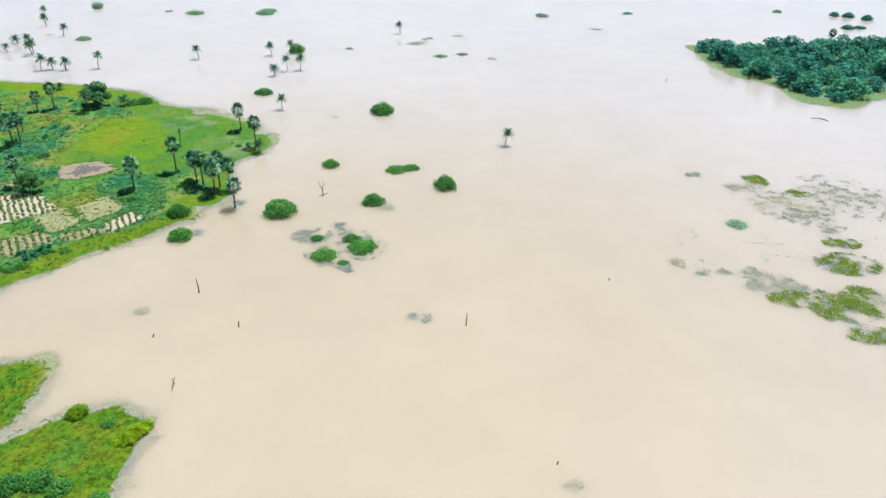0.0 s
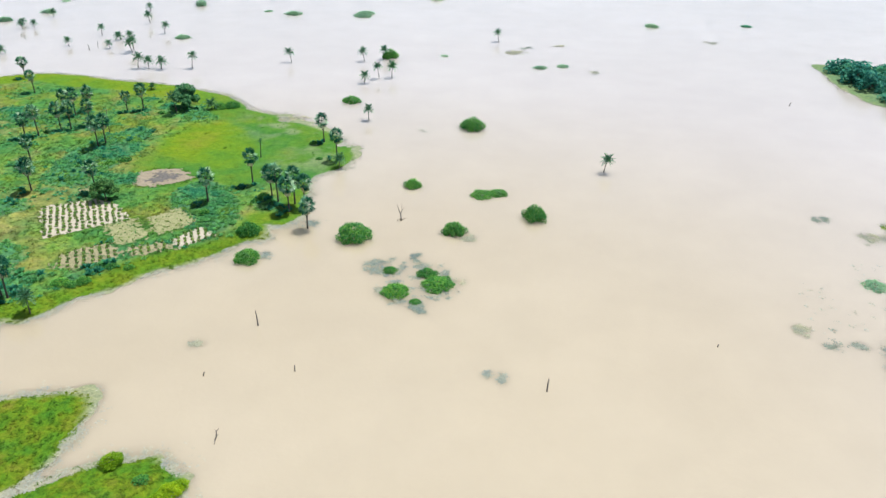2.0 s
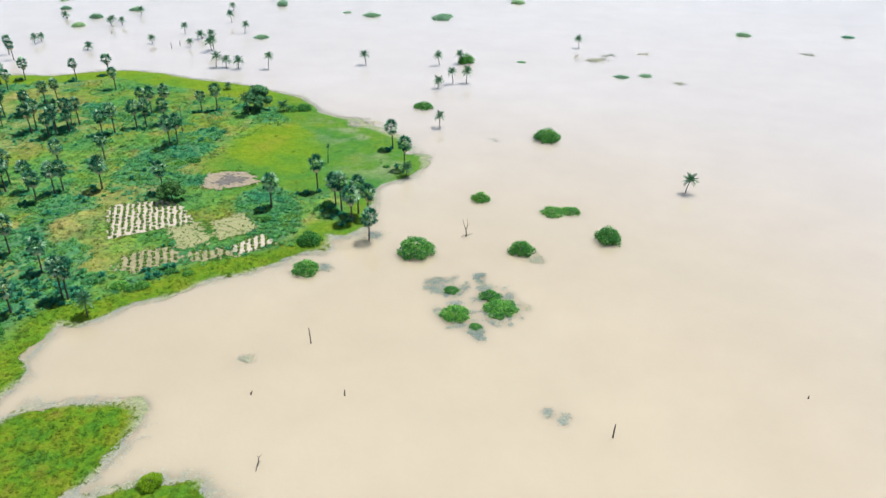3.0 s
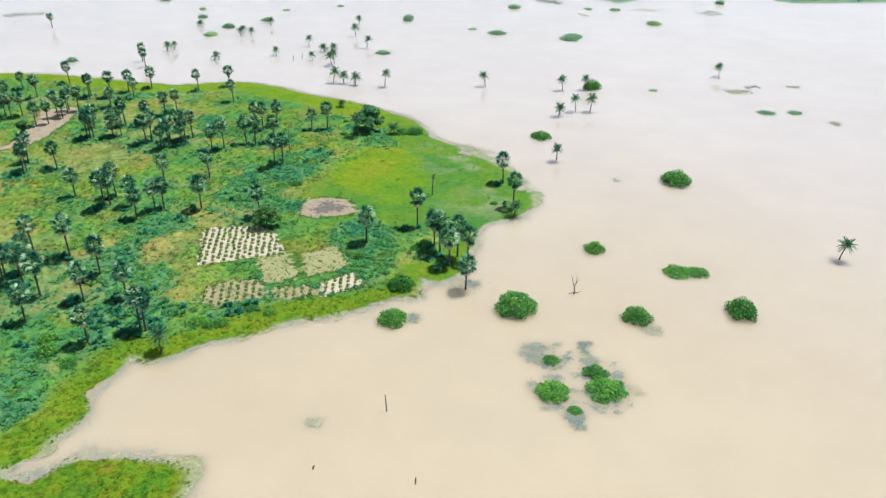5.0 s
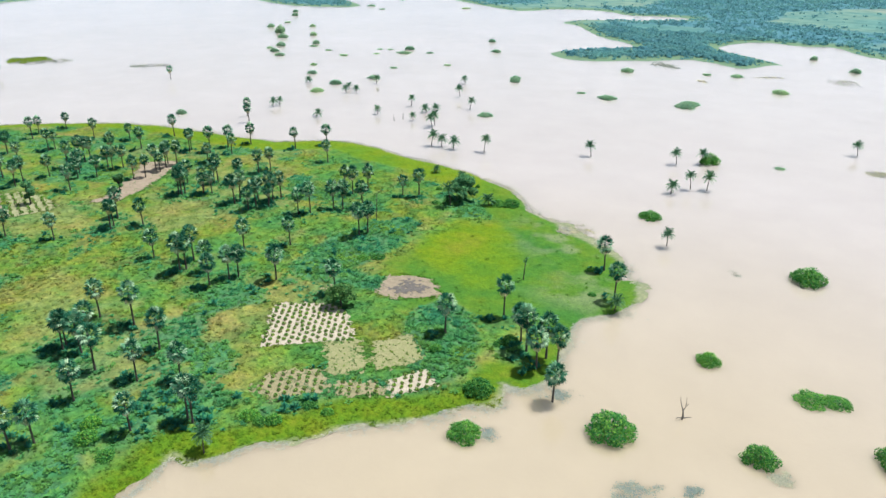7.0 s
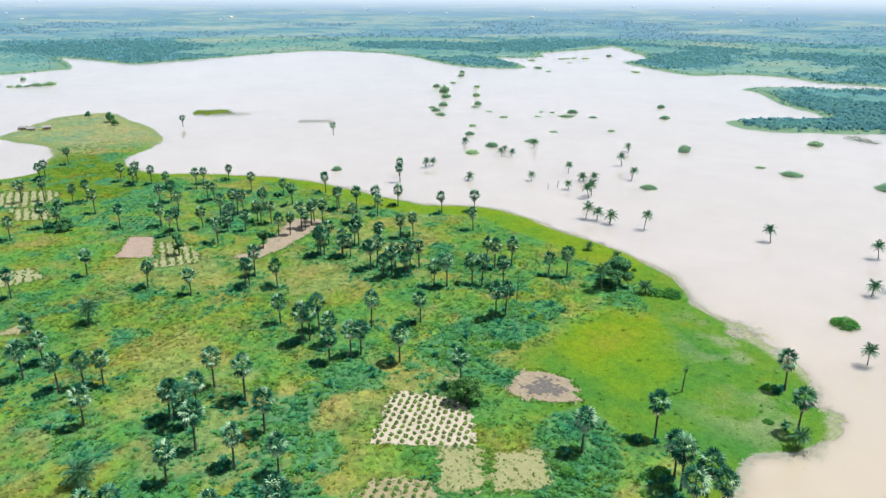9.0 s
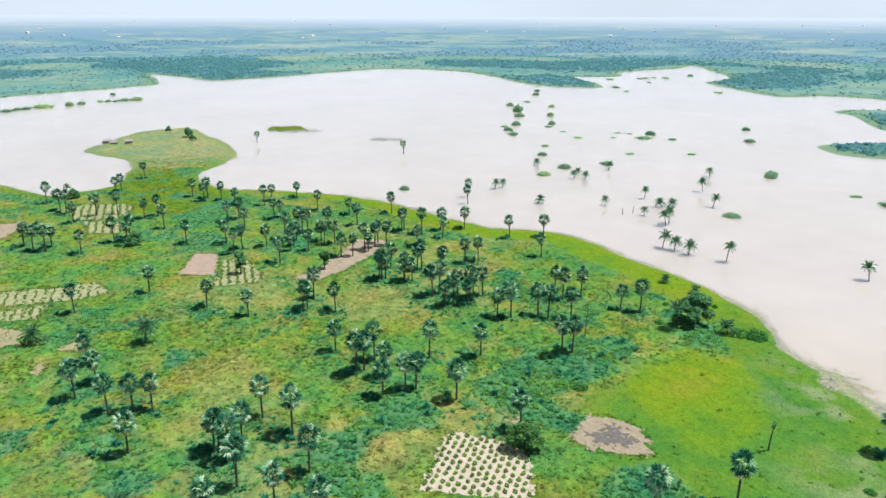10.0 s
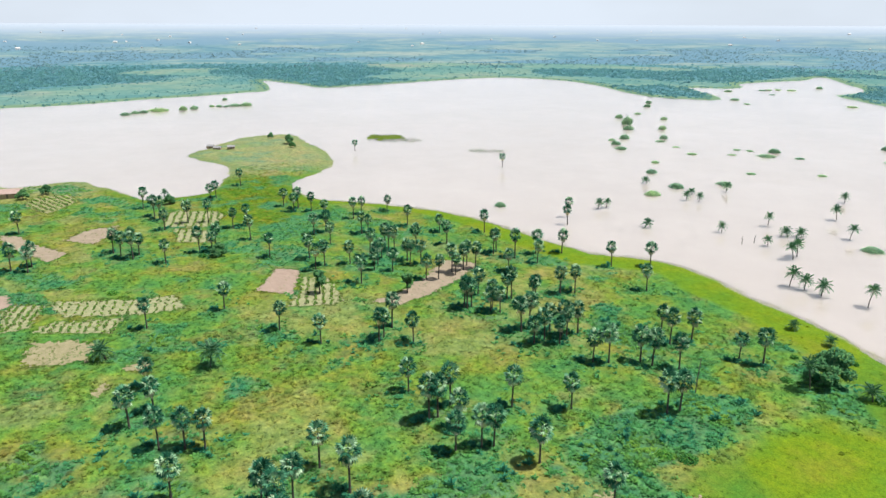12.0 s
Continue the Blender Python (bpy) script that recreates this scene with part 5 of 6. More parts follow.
# ---- scrub, grass and reeds: what nobody could count ----
def clump_mesh(name, x, y, z, size, per, height, material_used, seed, flat=0.75, leaf=0.55, up=1.1, narrow=1.0):
    """Clumps of upright and spreading leaves as one mesh."""
    r = np.random.default_rng(seed)
    n = len(x)
    c = np.repeat(np.stack([x, y, z], 1), per, 0)
    s = np.repeat(size, per)
    d = unit(r.normal(0, 1, (n * per, 3)))
    d[:, 2] = np.abs(d[:, 2])
    p = c + d * (s * r.uniform(0.55, 1.0, n * per))[:, None] * np.array([1, 1, height])
    q = leaves(p, d + np.array([0, 0, up]), 1.0, narrow, r, 0.4)
    mid = q.mean(1, keepdims=True)
    q = mid + (q - mid) * (s * leaf)[:, None, None] * np.array([1, 1, flat])
    return quad_mesh(name, q, [material_used])


def tussock_mesh(name, x, y, z, size, per, height, material_used, seed, broad=0.3):
    """Tussocks as one mesh: blades that rise from a common foot and flare outwards."""
    r = np.random.default_rng(seed)
    n = len(x) * per
    foot = np.repeat(np.stack([x, y, z], 1), per, 0)
    s = np.repeat(size, per) * r.uniform(0.6, 1.15, n)
    a = np.tile(np.arange(per) * 2.4, len(x)) + np.repeat(r.uniform(0, 6.3, len(x)), per) + r.normal(0, 0.3, n)
    lie = r.uniform(0.15, 1.0, n)
    out = np.stack([np.cos(a), np.sin(a), np.zeros(n)], 1)
    side = np.stack([-np.sin(a), np.cos(a), np.zeros(n)], 1) * (broad * s * r.uniform(0.7, 1.3, n))[:, None]
    rise = height * np.sqrt(np.clip(1.1 - lie * lie, 0.1, 1))
    up = np.array([0, 0, 1.0])
    mid = foot + out * (0.5 * lie * s)[:, None] + up * (0.72 * rise * s)[:, None]
    tip = foot + out * (1.05 * lie * s)[:, None] + up * (rise * s)[:, None]
    return quad_mesh(name, np.stack([foot + out * (0.1 * s)[:, None], mid + side, tip, mid - side], 1), [material_used])


def zone_attributes(ob, x, y, d, per):
    """Give the blades of each tuft the zones of the ground that they grow on."""
    m = meadow_at(x, y, d)
    for key, v in (("meadow", m), ("lime", lime_at(x, y, d)), ("dry", dry_at(x, y) * (1 - m)), ("scrub", 0.75 * scrub_at(x, y, d) * (1 - m)), ("mud", np.zeros(len(x))), ("sedge", sedge_at(x, y, d))):
        ob.data.attributes.new(key, "FLOAT", "POINT").data.foreach_set("value", np.repeat(v, per * 4).astype(np.float32))


def in_fields(x, y, spare=()):
    hit = np.zeros(len(x), bool)
    for key, (_, outline) in FIELDS.items():
        if key not in spare:
            hit |= signed_distance(x, y, np.asarray(outline, float)) > 0.1 + 2.2 * (fbm(x, y, 2.5, 3, 11.0) - 0.35)
    return hit


r = np.random.default_rng(31)
count = 240000
x, y = r.uniform(-470, -46, count), r.uniform(60, 300, count)
d = signed_distance(x, y, HEADLAND)
land = d > 3
x, y, d = x[land], y[land], d[land]
far = np.hypot(x + 46, y - 109)
m = meadow_at(x, y, d)
s = scrub_at(x, y, d) * (1 - m) * (1 - sedge_at(x, y, d))
lot = r.random(len(x))
keep = lot < s * np.where(far < 230, 0.36, 0.18) * (1 + 0.6 * hedge_at(x, y))
keep[keep] &= ~in_fields(x[keep], y[keep])
bx, by = x[keep], y[keep]
size = r.uniform(0.6, 1.3, len(bx)) * np.where(r.random(len(bx)) < 0.14, 1.3, 1.0)
scrub_ob = new("scrub", tussock_mesh("scrub", bx, by, ground_at(bx, by) - 0.1, size, 15, 0.5, SCRUB_LEAF, 32, 0.2))
tagged(scrub_ob, "fresh green leafy scrub between the palms", "scrub", kind="stuff")

keep = ~keep & (r.random(len(x)) < 0.54 * (1 - 0.95 * m) * (1 - 0.55 * dry_at(x, y)) * np.where(far < 210, 1.0, 0.5))
keep[keep] &= ~in_fields(x[keep], y[keep])
bx, by, bd = x[keep], y[keep], d[keep]
size = r.uniform(0.45, 1.15, len(bx)) * np.where(fbm(bx, by, 12, 3, 61.0) > 0.5, 1.0, 0.75)
tuft_ob = new("grass", tussock_mesh("grass", bx, by, ground_at(bx, by) - 0.08, size, 6, 0.29, TUFT_LEAF, 33, 0.31))
zone_attributes(tuft_ob, bx, by, bd, 6)
tagged(tuft_ob, "tussocks of green, yellow and straw-coloured savanna grass", "grass", kind="stuff")

# weeds that grow into the plots from their edges, and all over the neglected ones
WEEDS = {SAND: 0.05, PINK_SOIL: 0.08, WEEDY_SAND: 0.5, PALE_SOIL: 0.75, BROWN_SOIL: 0.6, TRACK_SOIL: 0.16, BURNT_SOIL: 0.14}
r = np.random.default_rng(52)
wx, wy = [], []
for soil, outline in FIELDS.values():
    o = np.asarray(outline, float)
    lo, hi = o.min(0) - 1, o.max(0) + 1
    n = int(np.prod(hi - lo) * 3.6)
    x, y = r.uniform(lo[0], hi[0], n), r.uniform(lo[1], hi[1], n)
    d = signed_distance(x, y, o)
    share = np.maximum(0.75 * step01(d, 1.6, 0.2), WEEDS[soil] * step01(fbm(x, y, 2.2, 3, 71.0), 0.34, 0.6))
    keep = (d > -0.8) & (r.random(n) < share)
    wx.append(x[keep])
    wy.append(y[keep])
wx, wy = np.concatenate(wx), np.concatenate(wy)
weeds = new("weeds", tussock_mesh("weeds", wx, wy, ground_at(wx, wy) + 0.02, r.uniform(0.3, 0.7, len(wx)), 6, 0.3, TUFT_LEAF, 53, 0.28))
zone_attributes(weeds, wx, wy, signed_distance(wx, wy, HEADLAND), 6)
tagged(weeds, "green weeds spreading over the sandy plots", "weeds", kind="stuff")

# thickets that paint teal into the palms' shadows, and along the inner edge of the bank
r = np.random.default_rng(38)
spots = []
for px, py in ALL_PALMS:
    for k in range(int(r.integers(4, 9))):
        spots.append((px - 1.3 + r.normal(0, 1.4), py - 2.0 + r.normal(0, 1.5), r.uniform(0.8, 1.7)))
cx, cy = r.uniform(-240, -84, 5200), r.uniform(104, 245, 5200)
cd = signed_distance(cx, cy, HEADLAND)
cs = scrub_at(cx, cy, cd) * (1 - meadow_at(cx, cy, cd)) * (fbm(cx, cy, 11, 3, 44.0) > 0.5) * np.where(np.abs(cd - 15) < 8, 0.8, 0.1)
pick = (cd > 7) & ~((cx > -104) & (cy > 150)) & (r.random(5200) < cs) & ~in_fields(cx, cy)
spots += list(zip(cx[pick], cy[pick], r.uniform(0.7, 1.9, int(pick.sum()))))
spots = np.array(spots)
spots = spots[(signed_distance(spots[:, 0], spots[:, 1], HEADLAND) > 4) & ~in_fields(spots[:, 0], spots[:, 1])]
thicket = new("thicket", tussock_mesh("thicket", spots[:, 0], spots[:, 1], ground_at(spots[:, 0], spots[:, 1]) - 0.1, spots[:, 2], 26, 0.75, SHADE_THICKET_LEAF, 39, 0.15))
tagged(thicket, "teal thickets at the feet of the palms, darkening their shade", "scrub", kind="stuff")

# reeds of the bright band along the water
count = 210000
x, y = r.uniform(-360, -44, count), r.uniform(45, 302, count)
d = signed_distance(x, y, HEADLAND)
keep = (d > 0.3) & (meadow_at(x, y, d) > 0.5) & (r.random(count) < 0.45)
x, y, d = x[keep], y[keep], d[keep]
reed_ob = new("reeds", tussock_mesh("reeds", x, y, ground_at(x, y) - 0.06, r.uniform(0.3, 0.65, len(x)), 6, 0.2, TUFT_LEAF, 34, 0.26))
zone_attributes(reed_ob, x, y, d, 6)
sx, sy = r.uniform(-240, -48, 90000), r.uniform(50, 172, 90000)
sd = signed_distance(sx, sy, HEADLAND)
pick = (sd > -0.3) & (sd < 40) & (sedge_at(sx, sy, sd) > 0.25) & (r.random(90000) < 0.55)
sx, sy, sd = sx[pick], sy[pick], sd[pick]
sedge_ob = new("sedge", tussock_mesh("sedge", sx, sy, ground_at(sx, sy) - 0.06, r.uniform(0.35, 0.85, len(sx)), 7, 0.24, TUFT_LEAF, 44, 0.26))
zone_attributes(sedge_ob, sx, sy, sd, 7)
tagged(sedge_ob, "rank olive-green sedge along the bay", "grass", kind="stuff")
tagged(reed_ob, "bright yellow-green grass and reeds on the wet bank", "grass", kind="stuff")

# drowned grass that frays the shoreline
count = 36000
edge = np.roll(HEADLAND, -1, 0) - HEADLAND
span = np.hypot(edge[:, 0], edge[:, 1]) * ((HEADLAND[:, 0] > -370) & (HEADLAND[:, 1] > 45))
side = r.choice(len(edge), count, p=span / span.sum())
out = unit(np.stack([edge[:, 1], -edge[:, 0]], 1))[side]
base = HEADLAND[side] + edge[side] * r.random((count, 1))
base = base + out * np.where(r.random(count) < 0.5, 1, -1)[:, None] * np.abs(r.normal(0, 1.0, count))[:, None] * np.where(r.random(count) < 0.3, 3.2, 1.2)[:, None]
base[:2600] = np.stack([r.normal(-95, 12, 2600), r.normal(254.5, 4.5, 2600)], 1)
x, y = base[:, 0], base[:, 1]
d = signed_distance(x, y, HEADLAND)
wide = 1.6 + 3.2 * step01(fbm(x, y, 24, 3, 14.0), 0.42, 0.65) + 8 * step01(((x + 98) / 22) ** 2 + ((y - 256) / 9) ** 2, 1.2, 0.5)
wide = wide * (1 - 0.5 * step01(x, -72, -80) * step01(y, 108, 116) * step01(y, 188, 172))
wide = wide * (0.35 + 1.3 * step01(fbm(x, y, 5.0, 4, 15.0), 0.3, 0.7))
keep = (d < 0.9) & (d > -wide) & (r.random(count) < 1.1 - 0.8 * np.clip((-d + 0.2) / wide, 0, 1)) & (fbm(x, y, 1.9, 3, 16.0) > np.where(d > -0.4, 0.2, 0.43))
x, y, d = x[keep], y[keep], d[keep]
fringe = new("drowned_grass", clump_mesh("drowned_grass", x, y, np.full(len(x), 0.02), r.uniform(0.3, 0.7, len(x)), 5, 0.1, FRINGE_LEAF, 35, 0.2, 0.55, 1.6, 0.6))
tagged(fringe, "grey-green drowned grass fraying the water's edge", "grass", kind="stuff")


# ---- floating mats ----
GREEN_MATS = (0, 1, 3, 4, 5, 6, 7, 8, 36)      # those that still grow


def make_mat(x, y, a, b, turn, seed):
    r = np.random.default_rng(seed)
    n = int(min(1300, 120 + 32 * a * b))
    rad, ang = np.sqrt(r.random(n * 2)) * 1.15, r.uniform(0, 2 * math.pi, n * 2)
    u, v = a * rad * np.cos(ang), b * rad * np.sin(ang)
    c, s = math.cos(radians(turn)), math.sin(radians(turn))
    wx, wy = x + c * u - s * v, y + s * u + c * v
    grows = seed - 200 in GREEN_MATS
    hold = fbm(wx, wy, max(1.5, 0.5 * b) if grows else 1.5, 4, 20.0)
    keep = hold + r.normal(0, 0.05, n * 2) > (0.29 if grows else 0.49 if a > 6 else 0.44) + 0.17 * rad
    u, v, hold, rad = u[keep][:n], v[keep][:n], hold[keep][:n], rad[keep][:n]
    green = (hold - 0.16 * rad > 0.38) & grows
    q, idx = [], []
    for sel, mi in ((green, 1), (~green, 0)):
        if sel.any():
            k = int(sel.sum())
            p = np.repeat(np.stack([c * u[sel] - s * v[sel], s * u[sel] + c * v[sel], np.full(k, 0.03)], 1), 4, 0)
            p = p + r.normal(0, 0.3, p.shape) * np.array([1, 1, 0.06 + 0.3 * mi])
            p[:, 2] = np.abs(p[:, 2]) + 0.02
            q.append(leaves(p, np.tile((0, 0, 1.0), (len(p), 1)), 0.34 * max(1, b / 7), 0.2 * max(1, b / 7), r, 0.2 + 0.3 * mi))
            idx.append(np.full(len(p), mi))
    ob = new("floating_grass", quad_mesh("floating_grass", np.concatenate(q), [MAT_LEAF, MAT_GREEN], np.concatenate(idx)))
    ob.location = (x, y, 0)
    text = "large floating mat of green grass on the lake" if a > 4 else "thin grey-green patch of drowned grass on the water"
    return tagged(ob, text, "floating plants", "grass mats on the lake")


for k, row in enumerate(MATS_EAST + MATS_MIDDLE + MATS_FAR):
    make_mat(*row, 200 + k)

# specks of drifting weed round the eastern mats
r = np.random.default_rng(36)
x, y = r.uniform(54, 140, 700), r.uniform(138, 230, 700)
keep = (fbm(x, y, 22, 3, 31.0) > 0.5) & (np.abs((y - 188) - (x - 100) * 0.1) < 32)
speck = new("drifting_weed", clump_mesh("drifting_weed", x[keep], y[keep], np.full(int(keep.sum()), 0.02), r.uniform(0.3, 0.9, int(keep.sum())), 6, 0.12, MAT_LEAF, 37, 0.2))
tagged(speck, "specks of grey weed drifting on the lake", "water weed", kind="stuff")


# ---- fields ----
def field_sheet(key, soil, outline):
    o = np.asarray(outline, float)
    lo, hi = o.min(0) - 1.5, o.max(0) + 1.5
    cell = 0.25 if lo[0] > -140 else 0.5
    fxs, fys = np.arange(lo[0], hi[0], cell), np.arange(lo[1], hi[1], cell)
    u, v = np.meshgrid(fxs, fys, indexing="ij")
    u, v = u.ravel(), v.ravel()
    ragged = 9.0 if soil is ASH else 3.0 if soil in (SAND, PINK_SOIL) else 4.5
    d = signed_distance(u, v, o) + 0.3 * ragged * (fbm(u, v, 4.0, 2, 11.0) - 0.5) + ragged * (fbm(u, v, 0.8 if soil is ASH else 1.1, 4, 12.0) - 0.5)
    me = grid_mesh("soil", fxs, fys, d > 0, ground_at(u, v) + 0.07 + 0.03 * step01(d, 0, 1), soil, {})
    return me


r = np.random.default_rng(41)
MOUNDS = []
for k in range(3):
    rr = np.random.default_rng(60 + k)
    v = ICO_V * np.array([0.62, 0.62, 0.32]) * rr.uniform(0.88, 1.12, (len(ICO_V), 1))
    v[:, 2] = np.maximum(v[:, 2], -0.05)
    p, dd = lumpy_points(rr, [(0, 0, 0.12, 0.55), (0.2, 0.1, 0.3, 0.3), (-0.15, -0.2, 0.28, 0.3)], 44, 0.45)
    q = leaves(p + np.array((0, 0, 0.08)), dd + np.array((0, 0, 0.5)), 0.4, 0.3, rr)
    MOUNDS.append((mesh_arrays("mound", v, ICO_F, [BROWN_SOIL], smooth=True), quad_mesh("crop_plant", q, [CROP_LEAF])))

ROWS_OF = {   # spacing along the row, between rows, turn in degrees, size
    "yam_field": (1.95, 1.46, 125, 0.98), "mound_field": (1.6, 1.6, 120, 0.9), "bay_field": (1.75, 1.7, 125, 0.92), "low_field": (1.8, 1.7, 125, 0.92),
    "fallow": (1.7, 1.5, 128, 0.36), "fallow_east": (1.7, 1.5, 128, 0.36), "corner_field": (2.4, 3.0, 20, 1.25), "row_field": (1.25, 2.5, 160, 0.95), "west_field": (1.5, 2.5, 165, 0.8), "west_low_field": (1.35, 2.3, 165, 0.95), "edge_field": (1.5, 2.2, 165, 1.1),
    "far_field": (1.6, 3.0, 165, 1.05), "far_low_field": (1.6, 3.0, 165, 1.05),
}
FIELD_LABELS = {TRACK_SOIL: "bare pale trodden earth among grass and palms", WEEDY_SAND: "weedy sandy plot in the grass", SAND: "bare pale sandy plot among the grass", PINK_SOIL: "bare pinkish tilled plot", PALE_SOIL: "weedy pale fallow plot in the grass", BROWN_SOIL: "bare brown trodden plot", BURNT_SOIL: "bare greyish brown trodden ground"}
for key, (soil, outline) in FIELDS.items():
    crop = key in ROWS_OF
    plot = thing("crop_field" if crop else "bare_plot", "plot of planted green mounds in rows on pale soil" if crop else FIELD_LABELS[soil], "field", "fields of the headland")
    part("soil", field_sheet(key, soil, outline), plot)
    if key == "burnt_patch":
        ash = part("ash", field_sheet(key, ASH, [(-117.7, 195.8), (-115.9, 202.4), (-110, 202), (-107.4, 198.5), (-112.6, 194.6)]), plot, "grey ash of a burnt heap")
        ash.location.z = 0.06
    if crop:
        du, dv, turn, size = ROWS_OF[key]
        o = np.asarray(outline, float)
        c0, s0 = math.cos(radians(turn)), math.sin(radians(turn))
        mid = o.mean(0)
        spots = []
        for i in range(-14, 15):
            for j in range(-14, 15):
                wander = 0.7 if size < 0.4 else 0.16 if mid[0] > -130 else 0.38
                u, v = du * (i + 0.5 * (j % 2)) + r.normal(0, wander), dv * j + r.normal(0, 0.7 * wander)
                spots.append((mid[0] + c0 * u - s0 * v, mid[1] + s0 * u + c0 * v))
        spots = np.array(spots)
        spots = spots[signed_distance(spots[:, 0], spots[:, 1], o) > 0.35]
        for k, ((x, y), z) in enumerate(zip(spots, ground_at(spots[:, 0], spots[:, 1]))):
            heap, plant = MOUNDS[int(r.integers(3))]
            mound = part("mound", heap, plot, m=placed(x, y, z + 0.1, turn + r.uniform(-30, 30) + 180 * (k % 2), 1.05 * size * r.uniform(0.8, 1.1), 0.8 * size * r.uniform(0.85, 1.1), size * r.uniform(0.8, 1.1)))
            part("crop_plant", plant, mound)

# ---- bright round shrubs on the near bank ----
lime = make_bush(190, LIME_LEAF, "round yellow-green shrub on the grassy bank")
tagged(lime, group="shrubs of the near bank")
NEAR_SHRUBS = [(-63.3, 93, 2.0, 1.8), (-51.4, 89.2, 1.9, 1.6), (-52.3, 87.4, 1.8, 1.4), (-50.6, 90.8, 1.3, 1.1), (-53.6, 86.4, 1.2, 0.8)]
scatter([lime], [(0, placed(x, y, 0.1, 80 * k, w, w, h)) for k, (x, y, w, h) in enumerate(NEAR_SHRUBS)])
BANK_SHRUBS = [(-61.7, 77.6, 2.4, 1.9), (-65.6, 76.6, 2.3, 1.7), (-57.9, 76.4, 2.0, 1.6), (-69.5, 77.4, 2.0, 1.3), (-51.6, 75, 1.6, 0.9), (-56.8, 90.2, 1.3, 0.8), (-104.2, 139.2, 2.0, 1.3), (-97.5, 148, 1.6, 1.0), (-125, 120.8, 2.0, 1.8), (-121.7, 117.9, 2.2, 1.8), (-115.4, 117.3, 1.8, 1.4),
               (-99.5, 140.8, 1.6, 1.4), (-101.4, 139.2, 1.5, 1.1), (-93.3, 148.3, 1.3, 1.0), (-89.4, 177.9, 1.5, 1.3), (-77.9, 190, 1.8, 1.8), (-79.1, 187.5, 1.6, 1.2),
               (-121.6, 266.6, 3.2, 2.3), (-125.2, 264.4, 2.8, 1.9), (-140.4, 275.9, 0.9, 1.2), (-149.9, 265.7, 1.1, 0.9), (-142.7, 253.1, 1.5, 1.0), (-72.8, 221.8, 1.2, 0.8), (-79.1, 235.4, 1.5, 0.9), (-129.7, 207.9, 2.0, 1.4),
               (-133.2, 204.9, 1.8, 1.2), (-305, 150.3, 1.6, 1.4), (-278.1, 118.4, 1.7, 1.2), (-336.7, 125.2, 3.0, 1.4)]
bz = ground_at([b[0] for b in BANK_SHRUBS], [b[1] for b in BANK_SHRUBS])
bank_kind = make_bush(191, BUSH_LEAF, "dark green shrub among the grass of the headland", 1600, 0.14)
tagged(bank_kind, group="shrubs of the headland")
scatter([bank_kind], [(0, placed(x, y, float(bz[k]) - 0.08, 50 * k, w, w, h)) for k, (x, y, w, h) in enumerate(BANK_SHRUBS)])


# ---- dead wood in the water ----
def stake(x, y, h, lean, label, name="post"):
    pts = [(0, 0, -0.4), (0.35 * lean, 0.1 * lean, 0.5 * h), (lean, 0.2 * lean, h)]
    ob = new(name, tubes(name, [(pts, [0.14, 0.12, 0.08])], DEADWOOD, 7))
    ob.location = (x, y, 0)
    return tagged(ob, label, "post", "dead stakes in the lake")


stake(-56, 132.9, 3.6, -0.2, "tall weathered stake standing in the water")
stake(-43.7, 120.3, 1.4, 0.1, "short broken stake standing in the water")
stake(2.1, 123.2, 2.9, 0.15, "tall weathered stake standing in the water")
stake(-59.5, 115.9, 0.9, 0.4, "short leaning stump in the water")
stake(34.3, 143, 0.7, 0.1, "short stump in the water")
stake(16.7, 85.5, 0.6, 0.2, "short stump in the water")
stake(87.3, 314.8, 1.5, 0.5, "short leaning stump in the water")
stake(-225, 342.4, 3.2, 0.3, "thin bare stake far out in the lake")
stake(-226, 337, 3.0, -0.3, "thin bare stake far out in the lake")
pole = stake(-148.6, 229.7, 9.5, 0.5, "bare grey trunk of a dead palm among the scrub", "dead_palm_trunk")
tagged(pole, category="dead tree", group="dead trees")

snag = new("dead_tree", tubes("dead_tree", [
    ([(0, 0, -0.4), (0.1, 0, 0.9), (-0.05, 0, 2.0)], [0.2, 0.15, 0.12]), ([(-0.05, 0, 1.9), (-0.6, 0.2, 3.2), (-0.9, 0.1, 4.6)], [0.1, 0.07, 0.03]),
    ([(-0.05, 0, 1.9), (0.35, -0.1, 3.0), (0.3, 0.1, 4.9)], [0.1, 0.08, 0.03]), ([(0.3, -0.1, 2.9), (0.9, 0.2, 3.8)], [0.06, 0.02]),
    ([(0.1, 0, 0.3), (0.8, 0.4, 0.5), (1.7, 0.5, 0.9)], [0.1, 0.08, 0.03]), ([(0, 0, 0.4), (-0.7, -0.3, 0.3), (-1.1, -0.4, -0.1)], [0.09, 0.07, 0.04])], DEADWOOD, 7))
snag.location = (-38.6, 185.4, 0)
tagged(snag, "bare forked dead tree standing in the water", "dead tree", "dead trees")
branch = new("driftwood", tubes("driftwood", [
    ([(0, 0, -0.1), (0.1, 0.5, 0.5), (-0.1, 1.0, 0.9), (0.2, 1.5, 1.3)], [0.12, 0.1, 0.08, 0.03]), ([(0, 0.5, 0.5), (0.5, 0.6, 0.7)], [0.07, 0.02]),
    ([(0, 0.9, 0.85), (-0.5, 1.2, 1.2)], [0.06, 0.02]), ([(0, 0, 0.1), (0.3, -0.6, 0.2), (0.4, -1.0, 0.05)], [0.1, 0.07, 0.03])], DEADWOOD, 6))
branch.location = (-50.1, 100.9, 0)
tagged(branch, "twisted dead branch sticking out of the water", "driftwood", "driftwood")
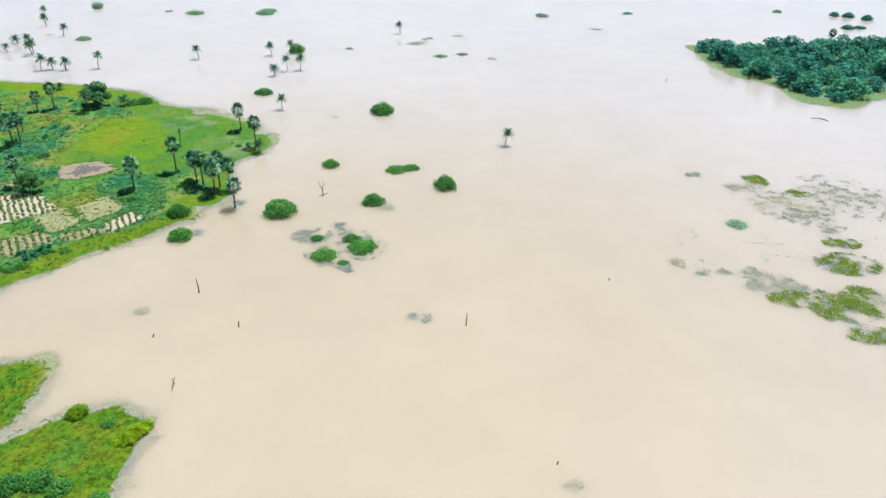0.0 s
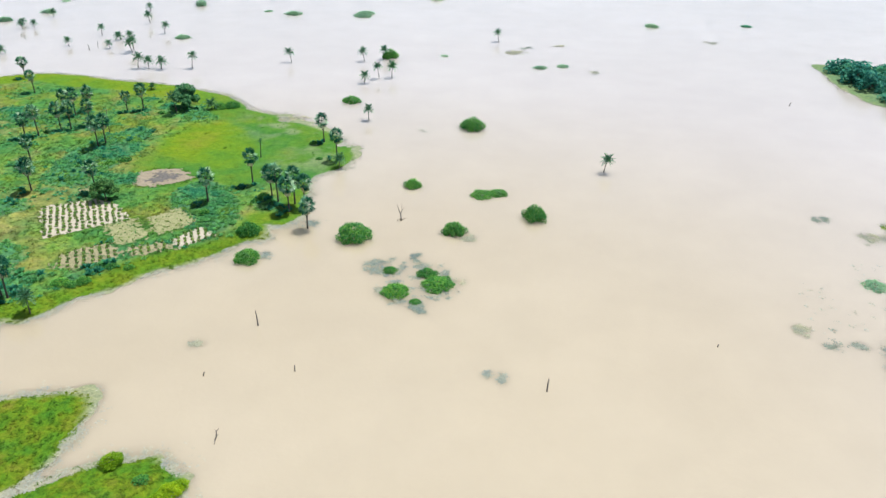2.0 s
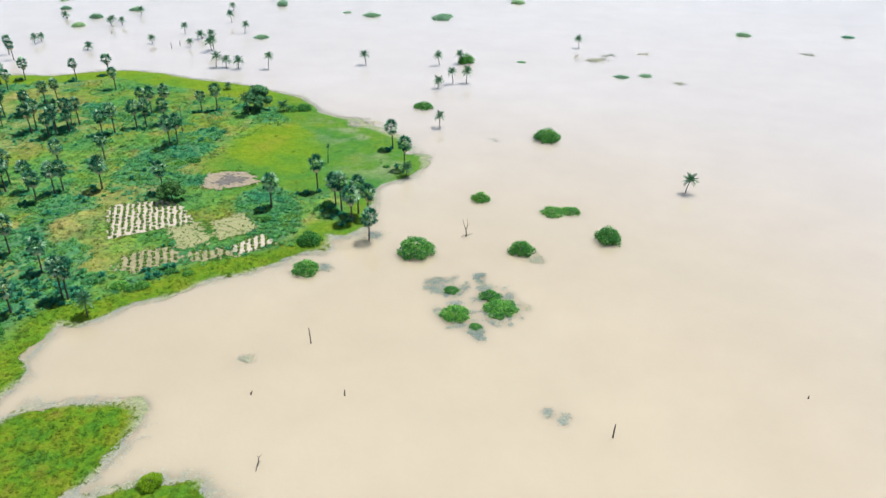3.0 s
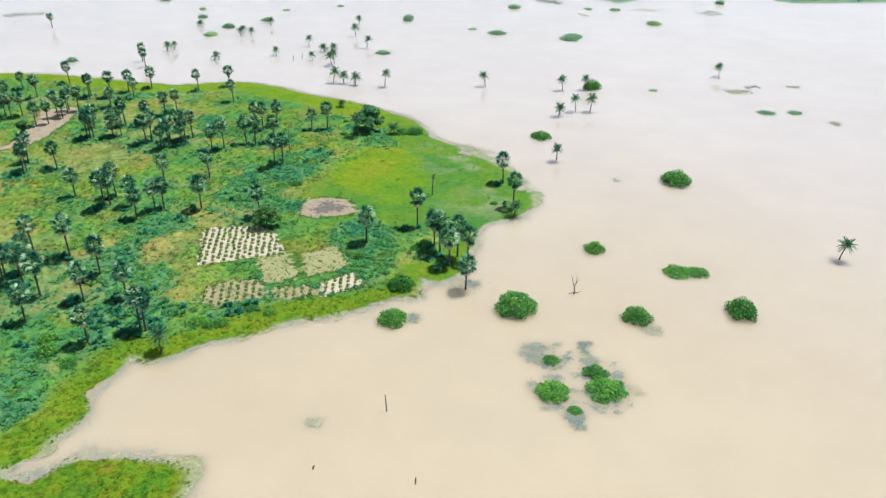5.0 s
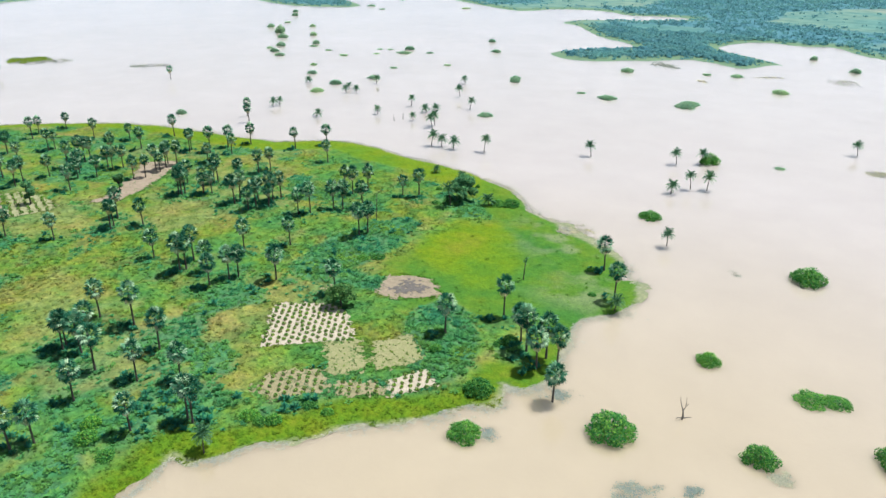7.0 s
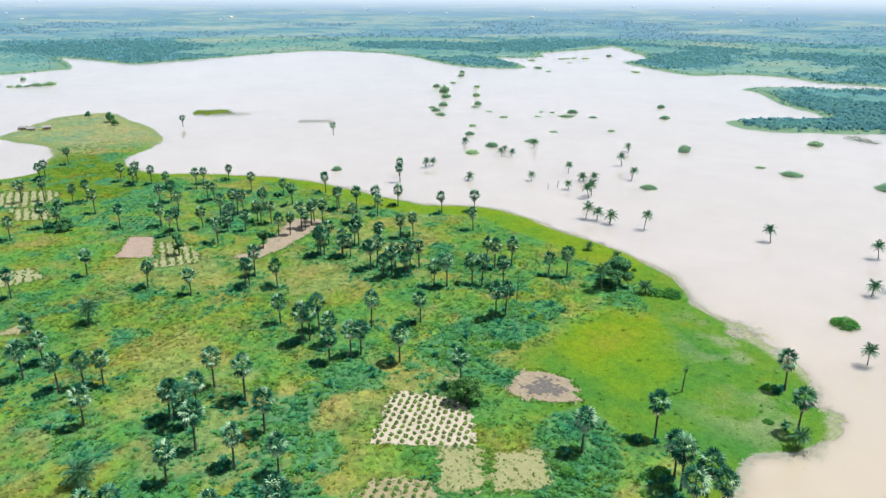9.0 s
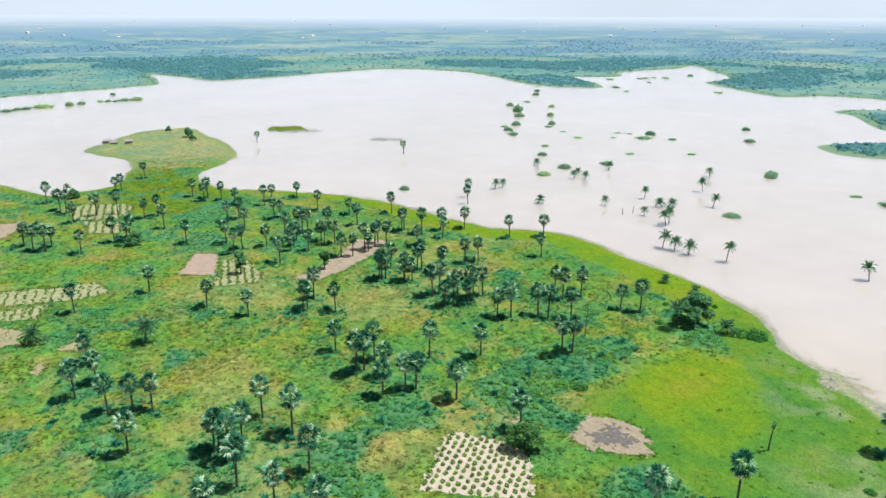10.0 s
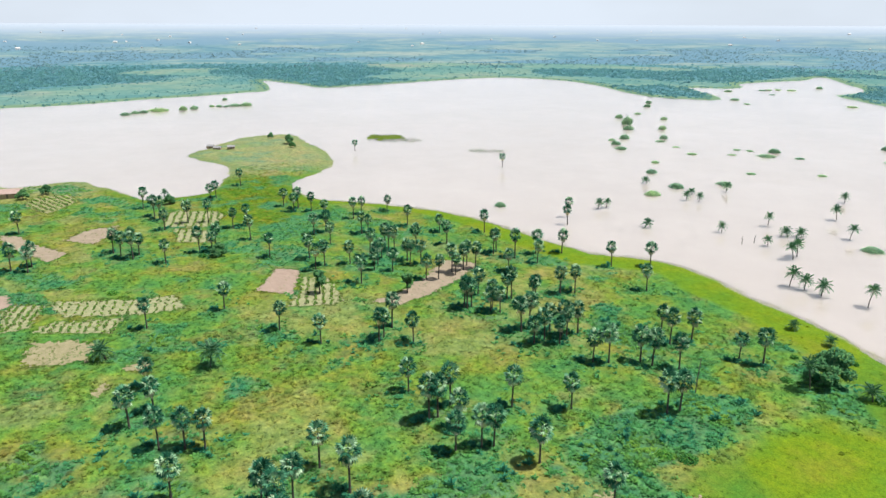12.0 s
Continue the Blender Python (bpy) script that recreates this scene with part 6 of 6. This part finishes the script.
log = new("driftwood", tubes("driftwood", [([(-3, 1.2, 0.1), (-0.8, 0.8, 0.35), (1.0, -0.4, 0.25), (2.2, -2.0, 0.1)], [0.1, 0.16, 0.16, 0.08]),
                                           ([(1.0, -0.4, 0.25), (1.9, -0.5, 0.7)], [0.09, 0.03])], DEADWOOD, 6))
log.location = (133.2, 266, 0)
tagged(log, "half-sunk crooked log near the island", "driftwood", "driftwood")


# ---- huts and far houses ----
def box(lo, hi):
    (a, b, c), (d, e, f) = lo, hi
    v = [(a, b, c), (d, b, c), (d, e, c), (a, e, c), (a, b, f), (d, b, f), (d, e, f), (a, e, f)]
    return np.array(v, float), np.array([(0, 3, 2, 1), (4, 5, 6, 7), (0, 1, 5, 4), (1, 2, 6, 5), (2, 3, 7, 6), (3, 0, 4, 7)])


def joined(name, solids, material_used):
    vs, fs, o = [], [], 0
    for v, f in solids:
        vs.append(v)
        fs.append(f + o)
        o += len(v)
    return mesh_arrays(name, np.concatenate(vs), np.concatenate(fs), [material_used])


def make_house(w, dep, wall_h, rise, wall_material, roof_material, label, name="hut"):
    """A small gabled house: walls, a roof of two thick slopes, a door and a shutter."""
    house = thing(name, label, name, "houses")
    part("wall", joined("wall", [box((-w / 2, -dep / 2, -0.3), (w / 2, dep / 2, wall_h))], wall_material), house)
    e, th = 0.4, 0.08
    slopes = []
    for s in (-1, 1):
        y0, y1 = s * (dep / 2 + e), 0.0
        z0, z1 = wall_h - rise * e / (dep / 2), wall_h + rise
        v = np.array([(-w / 2 - e, y0, z0), (w / 2 + e, y0, z0), (w / 2 + e, y1, z1), (-w / 2 - e, y1, z1)])
        v = np.concatenate([v, v + np.array((0, 0, th))])
        slopes.append((v, np.array([(0, 3, 2, 1), (4, 5, 6, 7), (0, 1, 5, 4), (1, 2, 6, 5), (2, 3, 7, 6), (3, 0, 4, 7)])))
    part("roof", joined("roof", slopes, roof_material), house)
    part("door", joined("door", [box((-0.45, -dep / 2 - 0.06, 0), (0.45, -dep / 2 - 0.005, 2.0))], DEADWOOD), house)
    part("shutter", joined("shutter", [box((w / 4, -dep / 2 - 0.05, 0.9), (w / 4 + 0.8, -dep / 2 - 0.005, 1.7))], DEADWOOD), house)
    return house


hut = make_house(6.5, 4.0, 2.2, 1.1, MUD_WALL, TIN, "low mud hut with a pale tin roof on the grassy spit")
HUTS = [(-538.6, 204, 65), (-535.2, 212.3, 75), (-548.2, 201.5, 60)]
hz = ground_at([h[0] for h in HUTS], [h[1] for h in HUTS])
scatter([hut], [(0, placed(x, y, float(hz[k]), turn, 0.72)) for k, (x, y, turn) in enumerate(HUTS)])
barn = make_house(12.0, 7.0, 2.4, 1.6, MUD_WALL, RUST_TIN, "long mud house with a rusty pinkish tin roof")
barn.matrix_basis = placed(-442.1, 86.4, float(ground_at(-442.1, 86.4)[0]), 80, 1.0)

villa = make_house(16, 11, 5, 3, WHITE_WALL, WHITE_WALL, "white house far off on the wooded plain", "house")
tagged(villa, group="far houses of the town")
r = np.random.default_rng(51)
rows = []
for k in range(40):
    a, dist = radians(r.uniform(22, 96)), r.uniform(2300, 4200)
    x, y = HUB[0] - math.sin(a) * dist, HUB[1] + math.cos(a) * dist
    z = float(far_height(np.array([x]), np.array([y]), np.array([-900.0]))[0])
    rows.append((0, placed(x, y, z + 0.3, r.uniform(0, 180), r.uniform(0.4, 0.8))))
scatter([villa], rows)
